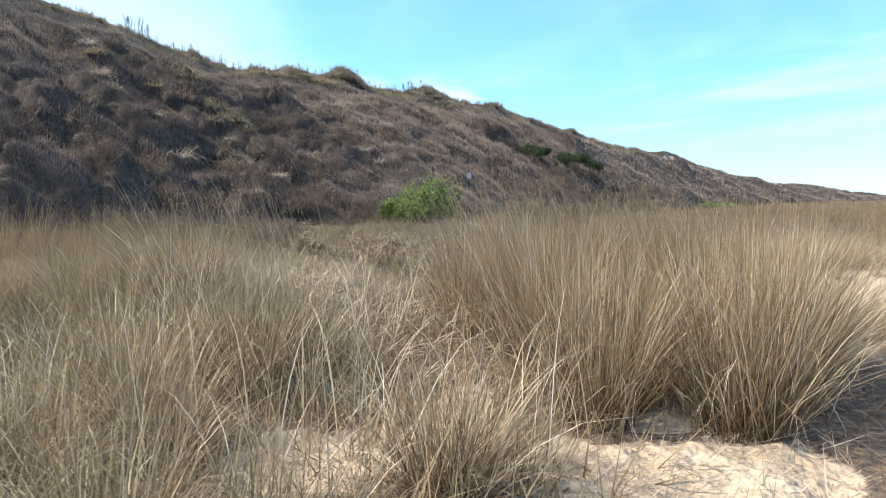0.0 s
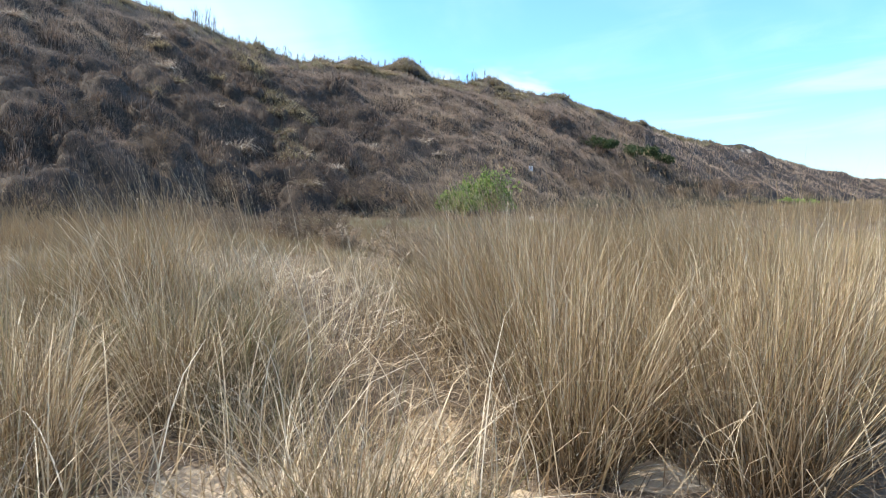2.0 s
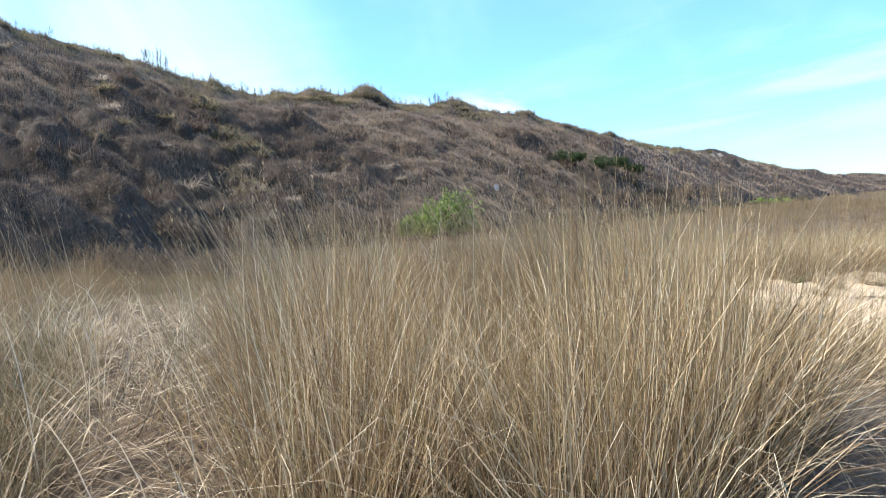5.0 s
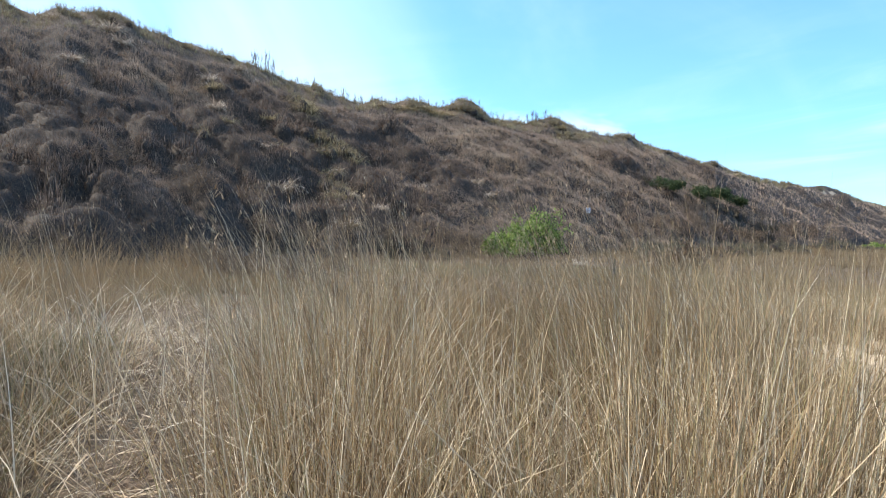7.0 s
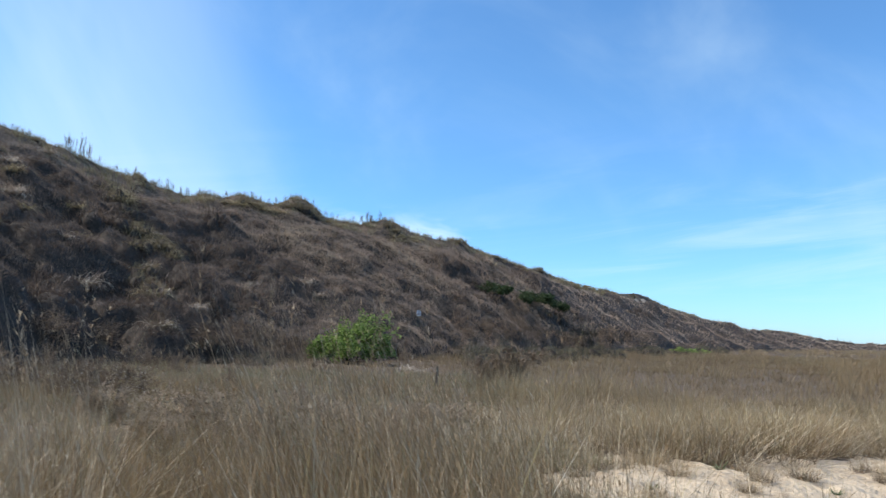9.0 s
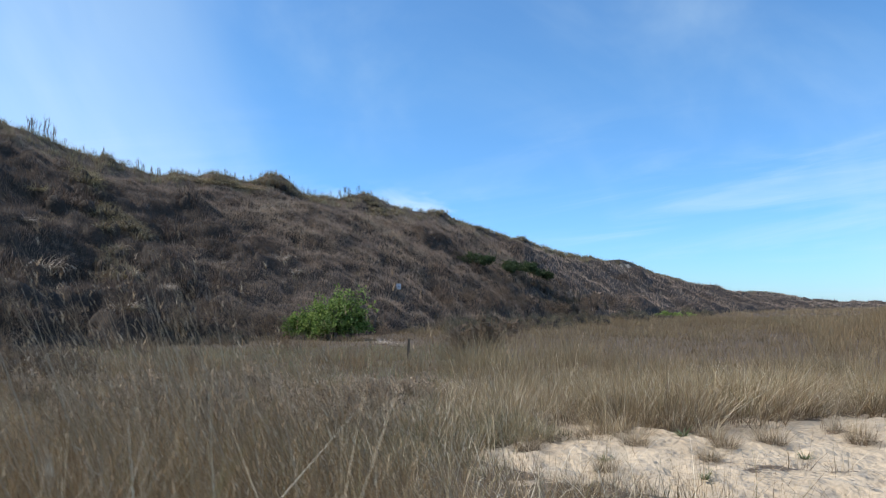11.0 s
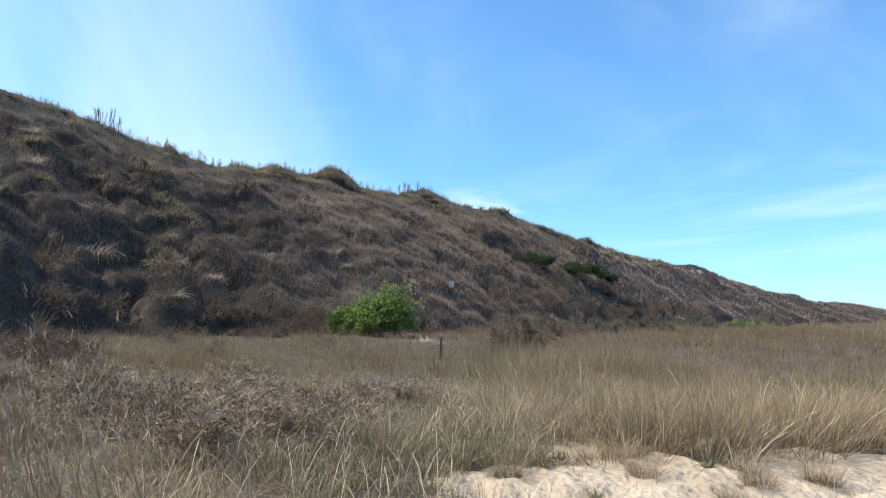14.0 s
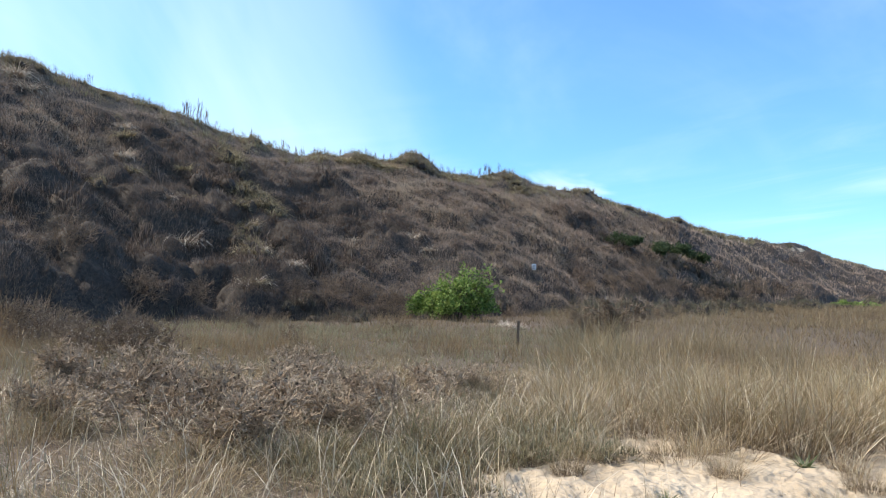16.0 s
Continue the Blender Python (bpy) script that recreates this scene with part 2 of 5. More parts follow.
def bark(name, dark, light, scale=40):
    m, t, bsdf, _ = material(name)
    n = noise_tex(t, scale, 5.0, 0.65)
    t.links.new(blend(t, spread(t, n, 0.35, 0.65), dark, light), bsdf.inputs["Base Color"])
    bsdf.inputs["Roughness"].default_value = 0.85
    bump = node(t, "ShaderNodeBump", Strength=0.4, Distance=0.01)
    t.links.new(n, bump.inputs["Height"])
    t.links.new(bump.outputs["Normal"], bsdf.inputs["Normal"])
    return m


TWIG = bark("grey_twig", (0.085, 0.058, 0.037), (0.27, 0.19, 0.125))
PALE_TWIG = bark("weathered_twig", (0.18, 0.12, 0.072), (0.64, 0.5, 0.35))
WOOD = bark("weathered_wood", (0.10, 0.07, 0.045), (0.24, 0.18, 0.12), 25)
# Near-black filling that paints in the shade deep among the twigs.
SHADE_FILL = bark("shade_fill", (0.018, 0.013, 0.009), (0.075, 0.055, 0.04), 7)
BARK = bark("shrub_bark", (0.06, 0.045, 0.035), (0.15, 0.12, 0.09))


def paint(name, colour, rough, metal=0.0):
    m, t, bsdf, _ = material(name)
    n = noise_tex(t, 30, 4.0)
    t.links.new(blend(t, spread(t, n, 0.4, 0.75, 0.0, 0.4), colour, tuple(0.6 * c for c in colour)), bsdf.inputs["Base Color"])
    bsdf.inputs["Roughness"].default_value, bsdf.inputs["Metallic"].default_value = rough, metal
    return m


SIGN_WHITE = paint("sign_enamel", (0.72, 0.74, 0.76), 0.4)
SIGN_GREY = paint("sign_print", (0.20, 0.24, 0.30), 0.5)


def ground_material():
    m, t, bsdf, _ = material("dune_sand")
    cover = t.nodes.new("ShaderNodeAttribute")
    cover.attribute_name = "cover"
    fine, coarse, mid = noise_tex(t, 260, 3.0, 0.7), noise_tex(t, 1.3, 5.0), noise_tex(t, 14, 5.0, 0.6)
    sand = blend(t, spread(t, coarse, 0.35, 0.65), (0.52, 0.405, 0.275), (0.66, 0.535, 0.38))
    sand = blend(t, spread(t, fine, 0.3, 0.7, 0.0, 0.35), sand, (0.45, 0.37, 0.275))
    litter = blend(t, spread(t, mid, 0.35, 0.65), (0.065, 0.045, 0.03), (0.21, 0.153, 0.105))
    litter = blend(t, spread(t, coarse, 0.4, 0.6, 0.0, 0.5), litter, (0.14, 0.115, 0.08))
    peat = t.nodes.new("ShaderNodeAttribute")
    peat.attribute_name = "peat"
    litter = blend(t, peat.outputs["Fac"], litter, blend(t, spread(t, mid, 0.35, 0.65), (0.065, 0.046, 0.032), (0.17, 0.122, 0.082)))
    edge = t.nodes.new("ShaderNodeMath")
    edge.operation = "ADD"
    t.links.new(cover.outputs["Fac"], edge.inputs[0])
    t.links.new(spread(t, mid, 0.25, 0.75, -0.35, 0.35), edge.inputs[1])
    t.links.new(blend(t, spread(t, edge.outputs["Value"], 0.35, 0.6), sand, litter), bsdf.inputs["Base Color"])
    bsdf.inputs["Roughness"].default_value = 0.95
    trod = noise_tex(t, 6.5, 2.5, 0.5)
    tread = node(t, "ShaderNodeBump", Strength=1.0, Distance=0.11)
    t.links.new(trod, tread.inputs["Height"])
    bump = node(t, "ShaderNodeBump", Strength=0.5, Distance=0.012)
    t.links.new(tread.outputs["Normal"], bump.inputs["Normal"])
    t.links.new(mid, bump.inputs["Height"])
    grain = node(t, "ShaderNodeBump", Strength=0.35, Distance=0.002)
    t.links.new(fine, grain.inputs["Height"])
    t.links.new(bump.outputs["Normal"], grain.inputs["Normal"])
    t.links.new(grain.outputs["Normal"], bsdf.inputs["Normal"])
    return m


GROUND = ground_material()

# ---- shape of the land ----
# The land is laid out round a mark in the dune slack: bearing from +y towards +x, and distance.
CX, CY = 3.0, 4.0
BEARING = (-180, -140, -90, -60, -41, -25, -10, -4, 0, 5.7, 9.5, 15, 20, 25, 30, 33, 40, 60, 100, 140, 180)
FOOT = (30, 28, 25, 25, 27, 33, 39, 41, 46, 53, 61, 78, 98, 128, 178, 215, 215, 150, 70, 40, 30)
CREST = (55, 52, 48, 49, 51, 60, 67, 70, 75, 83, 92, 112, 138, 172, 230, 270, 260, 200, 110, 65, 55)
# Steepness at which the crest stands over the eye.
SKY_AT = (-180, -120, -70, -48, -43, -41, -39.6, -36, -30, -26.5, -23.8, -21.3, -17.9, -14, -12.1, -9.2, -7.6, -4.8, -2.6, -0.1, 3.8, 6.8, 10.1, 12.6, 15.4, 17.8, 21.2, 23.5, 25.6, 27.7, 29.7, 31.3, 33, 60, 110, 180)
SKY_TAN = (0.05, 0.13, 0.25, 0.254, 0.252, 0.240, 0.253, 0.249, 0.228, 0.210, 0.194, 0.181, 0.165, 0.165, 0.162, 0.161, 0.150, 0.142, 0.146, 0.133, 0.119, 0.099, 0.083, 0.069, 0.059, 0.052, 0.031, 0.020, 0.011, 0.013, 0.0045,
           -0.003, -0.008, -0.004, 0.01, 0.05)


def lattice(ix, iy, seed):
    h = (ix * 374761393 + iy * 668265263 + seed * 974634777) & 0xFFFFFFFF
    h = ((h ^ (h >> 13)) * 1274126177) & 0xFFFFFFFF
    return ((h ^ (h >> 16)) & 0xFFFF) / 65535.0


def wave(x, y, size, seed=0):
    """Smooth value noise, 0 to 1, with hills about size metres apart."""
    x, y = np.asarray(x, float) / size, np.asarray(y, float) / size
    ix, iy = np.floor(x).astype(np.int64), np.floor(y).astype(np.int64)
    fx, fy = x - ix, y - iy
    fx, fy = fx * fx * (3 - 2 * fx), fy * fy * (3 - 2 * fy)
    low = lattice(ix, iy, seed) * (1 - fx) + lattice(ix + 1, iy, seed) * fx
    top = lattice(ix, iy + 1, seed) * (1 - fx) + lattice(ix + 1, iy + 1, seed) * fx
    return low * (1 - fy) + top * fy


def ease(v, low, high):
    s = np.clip((v - low) / (high - low), 0, 1)
    return s * s * (3 - 2 * s)


def polar(x, y):
    return np.degrees(np.arctan2(x - CX, y - CY)), np.hypot(x - CX, y - CY)


def rounded(values, at, reach):
    """A bent line over the bearings with its corners rounded off."""
    bell = np.hanning(2 * reach + 3)[1:-1]
    return np.convolve(np.pad(np.interp(SMOOTH_AT, at, values), reach, mode="edge"), bell / bell.sum(), mode="valid")


# Foot and crest of the ridge, and its skyline without the small bends, for the flanks below it.
SMOOTH_AT = np.arange(-180, 180.1, 0.5)
SMOOTH_FOOT, SMOOTH_CREST, SMOOTH_TAN = rounded(FOOT, BEARING, 9), rounded(CREST, BEARING, 9), rounded(SKY_TAN, SKY_AT, 16)


def slope_at(x, y):
    """How far up the ridge a place is: 0 at its foot, 1 on its crest, more behind it."""
    az, r = polar(x, y)
    foot, crest = np.interp(az, SMOOTH_AT, SMOOTH_FOOT), np.interp(az, SMOOTH_AT, SMOOTH_CREST)
    return (r - foot) / (crest - foot)


# Bare sand: hollows along the way, as (x, y, half length, half width, bearing of its length).
HOLLOWS = ((1.6, 4.0, 1.0, 0.45, 75), (-0.6, 4.2, 0.75, 0.5, 70), (0.3, 5.1, 0.55, 0.22, 20), (0.75, 4.2, 0.5, 0.25, 30), (6.0, 7.7, 1.0, 0.45, 30), (6.7, 10.2, 1.9, 1.2, 25),
           (6.15, 12.5, 1.95, 1.35, 66), (5.1, 14.1, 0.6, 0.4, 40), (8.4, 12.85, 2.8, 1.7, 66), (10.7, 15.0, 2.5, 0.75, 55), (8.8, 10.8, 2.2, 1.2, 80), (13.5, 17.0, 1.8, 0.7, 60),
           (4.7, 12.5, 1.1, 0.75, 10), (5.5, 14.6, 0.7, 0.35, 10), (0.45, 4.7, 0.35, 0.25, 40), (1.75, 4.95, 0.4, 0.2, 70), (41.5, 122.0, 3.2, 0.8, 50), (37.2, 51.0, 2.6, 0.9, 100))


def flattened(x, y):
    """1 where the grass is trodden flat, in a strip beside the way."""
    x, y = np.asarray(x, float), np.asarray(y, float)
    best = np.zeros(np.shape(x))
    for hx, hy, half, wide, turn in ((0.1, 5.7, 1.45, 0.5, -20), (-1.0, 7.9, 2.1, 0.62, -31), (-3.0, 11.0, 3.4, 0.95, -29)):
        s, c = math.sin(radians(turn)), math.cos(radians(turn))
        u, v = (x - hx) * s + (y - hy) * c, (x - hx) * c - (y - hy) * s
        best = np.maximum(best, 1 - ease(np.sqrt((u / half) ** 2 + (v / wide) ** 2) + 0.5 * (wave(x, y, 0.8, 7) - 0.5), 0.75, 1.1))
    return best


def bare(x, y):
    """1 on open sand, 0 under the plants."""
    x, y = np.asarray(x, float), np.asarray(y, float)
    best = np.zeros(x.shape)
    wobble = (wave(x, y, 0.7, 5) - 0.5) * 0.9 + (wave(x, y, 0.22, 6) - 0.5) * 0.5
    for hx, hy, half, wide, turn in HOLLOWS:
        s, c = math.sin(radians(turn)), math.cos(radians(turn))
        u, v = (x - hx) * s + (y - hy) * c, (x - hx) * c - (y - hy) * s
        d = np.sqrt((u / half) ** 2 + (v / wide) ** 2) + wobble
        best = np.maximum(best, 1 - ease(d, 0.7, 1.25))
    return best


# Grassy mounds that break the skyline: bearing, half width in degrees, height in metres.
MOUNDS = ((-36.2, 1.6, 0.5), (-21.2, 0.5, 0.5), (-16.4, 0.9, 0.4), (-13.6, 1.3, 0.6), (-9.2, 1.5, 1.05), (-2.3, 1.3, 0.4), (3.3, 1.0, 0.35), (6.8, 0.9, 0.3), (9.9, 0.7, 0.35), (17.7, 1.0, 0.5))


def mounds(az, crest):
    out = np.zeros(np.shape(az))
    for at, half, tall in MOUNDS:
        out = out + tall * np.exp(-np.abs((az - at) / half) ** 3)
    return out


def land(x, y):
    """Height of the ground."""
    x, y = np.asarray(x, float), np.asarray(y, float)
    az, r = polar(x, y)
    foot, crest = np.interp(az, SMOOTH_AT, SMOOTH_FOOT), np.interp(az, SMOOTH_AT, SMOOTH_CREST)
    s = (r - foot) / (crest - foot)
    near_crest = ease(s, 0.72, 0.98)
    high = 1.7 + (np.interp(az, SMOOTH_AT, SMOOTH_TAN) * (1 - near_crest) + np.interp(az, SKY_AT, SKY_TAN) * near_crest) * crest
    up = np.where(s < 1, np.clip(s, 0, None) ** 1.05, 1 - 0.55 * ease(s, 1.0, 2.4))
    up = np.where(s < 0.12, np.clip(s + 0.03, 0, None) ** 2 / 0.19, up)
    flat = -0.3 * ease(r, 8, 24) + 0.10 * (wave(x, y, 3.1, 1) - 0.5) + 0.05 * (wave(x, y, 1.1, 2) - 0.5)
    flat = flat + 0.22 * ease(y, 5.0, 6.2) * (1 - ease(y, 8.5, 10.5)) * (1 - ease(x, 2.6, 3.8))
    bushes = np.clip(s * 9, 0, 1) * (az < 36) * (0.22 * ease(wave(x, y, 1.9, 14), 0.3, 0.85) + 0.2 * wave(x, y, 0.9, 15) - 0.15) * np.clip(r / 60, 0.7, 1.5)
    lumps = bushes + np.clip(s * 6, 0, 1) * np.clip(crest / 90, 0.5, 2) * ((wave(x, y, 5.5, 11) - 0.5) * 0.75 + (wave(x, y, 2.2, 12) - 0.5) * 0.22)
    lumps = lumps * np.where(s > 0.9, 0.45, 1) + 0.9 * ease(s, 0.86, 0.97) * (1 - ease(s, 1.03, 1.12)) * mounds(az, crest)
    dune = 2.5 * ease(az, 32.5, 38) * (1 - ease(az, 70, 110)) * ease(r, 22, 56) * (1 - 0.7 * ease(r, 64, 120))
    return flat + up * high + lumps + dune * (0.9 + 0.25 * wave(x, y, 9, 13))


def prints(x, y):
    """Trodden, wind-rippled relief of the open sand."""
    dents = np.minimum(wave(x, y, 0.33, 21), wave(x + 7, y, 0.27, 22))
    return 0.15 * (dents - 0.35) + 0.05 * (wave(x, y, 0.11, 23) - 0.5)


def build(name, verts, faces3=None, faces4=None, mat=None, along=None, tone=None):
    """A mesh from arrays of corners, triangles and quads."""
    me = bpy.data.meshes.new(name)
    parts, starts, at = [], [], 0
    for f, k in ((faces3, 3), (faces4, 4)):
        if f is not None and len(f):
            parts.append(np.asarray(f, np.int32).ravel())
            starts.append(at + np.arange(len(f)) * k)
            at += len(f) * k
    loops, starts = np.concatenate(parts), np.concatenate(starts).astype(np.int32)
    me.vertices.add(len(verts))
    me.vertices.foreach_set("co", np.asarray(verts, np.float32).ravel())
    me.loops.add(len(loops))
    me.loops.foreach_set("vertex_index", loops)
    me.polygons.add(len(starts))
    me.polygons.foreach_set("loop_start", starts)
    if along is not None:
        me.attributes.new("along", "FLOAT", "POINT").data.foreach_set("value", np.asarray(along, np.float32))
    if tone is not None:
        me.attributes.new("tone", "FLOAT", "POINT").data.foreach_set("value", np.asarray(tone, np.float32))
    me.update(calc_edges=True)
    if mat:
        me.materials.append(mat)
    return me


def part(name, me, parent, label="", kind=""):
    ob = new(name, me)
    ob.parent = parent
    if kind:
        ob["kind"] = kind
    if label:
        ob["label"] = label
    return ob


# ---- ground ----
def az_deg(a):
    return (np.degrees(a) + 180) % 360 - 180


def ground():
    front = np.arange(-56, 56, 0.56)
    rest = np.arange(56, 304, 3.0)
    az = np.radians(np.concatenate([front, rest]))
    radii = [0.02]
    while radii[-1] < 4000:
        r = radii[-1]
        radii.append(r + max(0.06, r * (0.013 if r < 6 else 0.0085 if r < 15 else 0.013 if r < 24 else 0.015 if r < 100 else 0.015 if r < 300 else 0.12)))
    radii = np.array(radii)
    a, r = np.meshgrid(az, radii)
    x, y = CX + r * np.sin(a), CY + r * np.cos(a)
    open_sand = bare(x, y)
    z = land(x, y) + open_sand * (prints(x, y) - 0.03) * (r < 40)
    n, k = len(radii), len(az)
    i, j = np.meshgrid(np.arange(n - 1), np.arange(k), indexing="ij")
    j2 = (j + 1) % k
    quads = np.stack([i * k + j, (i + 1) * k + j, (i + 1) * k + j2, i * k + j2], -1).reshape(-1, 4)[:, ::-1]
    hub = np.array([[CX, CY, float(z[0].mean())]])
    verts = np.concatenate([np.stack([x, y, z], -1).reshape(-1, 3), hub])
    fan = np.stack([np.full(k, n * k), np.arange(k), (np.arange(k) + 1) % k], -1)[:, ::-1]
    me = build("ground", verts, fan, quads, GROUND)
    me.attributes.new("cover", "FLOAT", "POINT").data.foreach_set("value", np.append(1 - open_sand.ravel(), 0.5).astype(np.float32))
    dark = np.maximum(ease(slope_at(x, y), -0.35, 0.02) * (az_deg(a) < 36), 0.75 * ease(r, 14, 30))
    me.attributes.new("peat", "FLOAT", "POINT").data.foreach_set("value", np.append(dark.ravel(), 0.0).astype(np.float32))
    me.polygons.foreach_set("use_smooth", np.ones(len(me.polygons), bool))
    ob = new("ground", me)
    return tagged(ob, "pale trodden dune sand between grassy hummocks and a steep ridge", "ground", kind="structure")


ground()

# ---- grass ----
rng = np.random.default_rng(7)


def blades(base, heading, length, lean, bend, width, segs, power=1.6):
    """Tapered leaves that rise from base, lean towards heading and droop: corners, triangles, quads and the way along each leaf."""
    n = len(base)
    s = np.linspace(0, 1, segs + 1)
    theta = lean[:, None] + bend[:, None] * s[None] ** power
    step = length[:, None] / segs
    out = np.concatenate([np.zeros((n, 1)), np.cumsum(np.sin(theta[:, 1:]) * step, 1)], 1)
    up = np.concatenate([np.zeros((n, 1)), np.cumsum(np.cos(theta[:, 1:]) * step, 1)], 1)
    mid = np.stack([base[:, :1] + out * np.sin(heading)[:, None], base[:, 1:2] + out * np.cos(heading)[:, None], base[:, 2:3] + up], -1)
    face = heading + rng.uniform(-1.2, 1.2, n)
    side = np.stack([np.cos(face), -np.sin(face), np.zeros(n)], -1)
    w = (width[:, None] * (1 - s[None] ** 1.35) * 0.5)[..., None] * side[:, None]
    left, right = (mid - w)[:, :segs], (mid + w)[:, :segs]
    verts = np.concatenate([np.stack([left, right], 2).reshape(n, 2 * segs, 3), mid[:, segs:]], 1)
    per = 2 * segs + 1
    first = (np.arange(n) * per)[:, None]
    quads = np.concatenate([first + np.array([[2 * k, 2 * k + 1, 2 * k + 3, 2 * k + 2]]) for k in range(segs - 1)], 0) if segs > 1 else np.zeros((0, 4), int)
    tris = first + np.array([[2 * segs - 2, 2 * segs - 1, 2 * segs]])
    along = np.tile(np.append(np.repeat(s[:segs], 2), 1.0), n)
    return verts.reshape(-1, 3), tris, quads, along


def grass(name, base, heading, length, lean, bend, width, segs, mat, power=1.6, tone=None):
    v, t3, q4, al = blades(base, heading, length, lean, bend, width, segs, power)
    return build(name, v, t3, q4, mat, al, None if tone is None else np.repeat(tone, 2 * segs + 1))


def tussock_meshes(count, reach, tall, dead, broken, stalks, segs=4, wide=1.0, leaf=MARRAM, wild=0.22, over=0.0):
    """Leaves, dead leaves, broken straws and single flower stalks of one tussock, its foot at the origin."""
    def foot(n, low, high, z):
        r, a = reach * np.sqrt(rng.uniform(low, high, n)), rng.uniform(0, 2 * np.pi, n)
        return r, a, np.stack([r * np.sin(a), r * np.cos(a), np.full(n, z)], -1)

    r, a, base = foot(count, 0, 1, -0.04)
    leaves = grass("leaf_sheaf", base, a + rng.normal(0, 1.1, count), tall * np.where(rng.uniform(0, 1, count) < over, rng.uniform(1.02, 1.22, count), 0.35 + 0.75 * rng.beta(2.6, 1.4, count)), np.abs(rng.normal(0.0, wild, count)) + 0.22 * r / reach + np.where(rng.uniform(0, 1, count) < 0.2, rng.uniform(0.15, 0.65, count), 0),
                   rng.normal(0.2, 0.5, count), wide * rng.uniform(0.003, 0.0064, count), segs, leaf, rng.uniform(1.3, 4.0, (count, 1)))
    r, a, base = foot(dead, 0.1, 1.6, -0.02)
    fallen = grass("dead_leaf_skirt", base, a + rng.normal(0, 1.6, dead), tall * rng.uniform(0.25, 0.75, dead), rng.uniform(0.25, 1.3, dead),
                   rng.uniform(-0.2, 1.2, dead), wide * rng.uniform(0.004, 0.008, dead), segs, DRY, 1.3)
    r, a, base = foot(broken, 0.2, 1.7, -0.02)
    straws = grass("broken_straw_tangle", base, a + rng.normal(0, 0.9, broken), tall * rng.uniform(0.45, 1.15, broken), rng.uniform(0.1, 0.85, broken),
                   rng.uniform(0.4, 2.1, broken), wide * rng.uniform(0.0045, 0.0088, broken), segs + 1, DRY, rng.uniform(1.2, 5, (broken, 1)))
    stems = []
    for _ in range(stalks):
        r, a, base = foot(1, 0, 0.6, -0.02)
        stems.append(grass("flower_stalk", base, np.array([rng.uniform(0, 6.28)]), tall * rng.uniform(0.98, 1.14, 1), np.abs(rng.normal(0.06, 0.1, 1)), rng.uniform(0.0, 0.45, 1),
                           rng.uniform(0.0025, 0.004, 1), 5, STALK))
    return leaves, fallen, straws, stems


def tussock(meshes, label):
    ob = new("marram_tussock")
    part("leaf_sheaf", meshes[0], ob, kind="stuff")
    part("dead_leaf_skirt", meshes[1], ob, "bleached drooping dead leaves", "stuff")
    part("broken_straw_tangle", meshes[2], ob, "kinked pale broken straws", "stuff")
    for me in meshes[3]:
        part("flower_stalk", me, ob)
    return tagged(ob, label, "grass tussock", "marram tussocks")


def stand(ob, x, y, turn, size, tall):
    z = float(land(x, y)) - 0.02
    ob.matrix_basis = Matrix.Translation((x, y, z)) @ Matrix.Rotation(turn, 4, "Z") @ Matrix.Diagonal((size, size, tall, 1))


WILD = "tall straw-coloured marram grass tussock rooted in dune sand"
MESSY = "low beaten tangle of broken straw-coloured marram grass"
FINE = "dense clump of tall fine brown grass in the dune slack"
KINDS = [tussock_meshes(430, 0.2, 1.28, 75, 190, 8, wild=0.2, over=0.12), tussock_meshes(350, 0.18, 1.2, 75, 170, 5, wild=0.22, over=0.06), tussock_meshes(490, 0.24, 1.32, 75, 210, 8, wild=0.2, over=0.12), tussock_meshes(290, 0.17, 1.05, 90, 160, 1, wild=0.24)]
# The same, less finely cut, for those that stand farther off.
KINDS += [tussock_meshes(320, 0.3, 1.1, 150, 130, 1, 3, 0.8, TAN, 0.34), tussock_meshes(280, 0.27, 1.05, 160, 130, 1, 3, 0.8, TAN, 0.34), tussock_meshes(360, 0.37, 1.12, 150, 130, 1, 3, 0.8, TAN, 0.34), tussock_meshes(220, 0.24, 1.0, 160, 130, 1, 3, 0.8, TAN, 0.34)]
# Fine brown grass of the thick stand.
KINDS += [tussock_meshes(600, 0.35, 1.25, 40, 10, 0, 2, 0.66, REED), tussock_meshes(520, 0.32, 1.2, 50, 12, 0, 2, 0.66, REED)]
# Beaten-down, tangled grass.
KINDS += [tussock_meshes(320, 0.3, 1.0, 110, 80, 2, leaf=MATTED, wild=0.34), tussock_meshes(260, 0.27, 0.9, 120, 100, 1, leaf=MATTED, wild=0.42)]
PROTO = []


def put_tussock(kind, x, y, turn, size, tall):
    while len(PROTO) <= kind:
        PROTO.append(None)
    if PROTO[kind] is None:
        PROTO[kind] = tussock(KINDS[kind], MESSY if kind > 9 else FINE if kind > 7 else WILD)
        stand(PROTO[kind], x, y, turn, size, tall)
    else:
        z = float(land(x, y)) - 0.02
        m = Matrix.Translation((x, y, z)) @ Matrix.Rotation(turn, 4, "Z")
        ob = copy_thing(PROTO[kind], m)
        ob.scale = (size, size, tall)


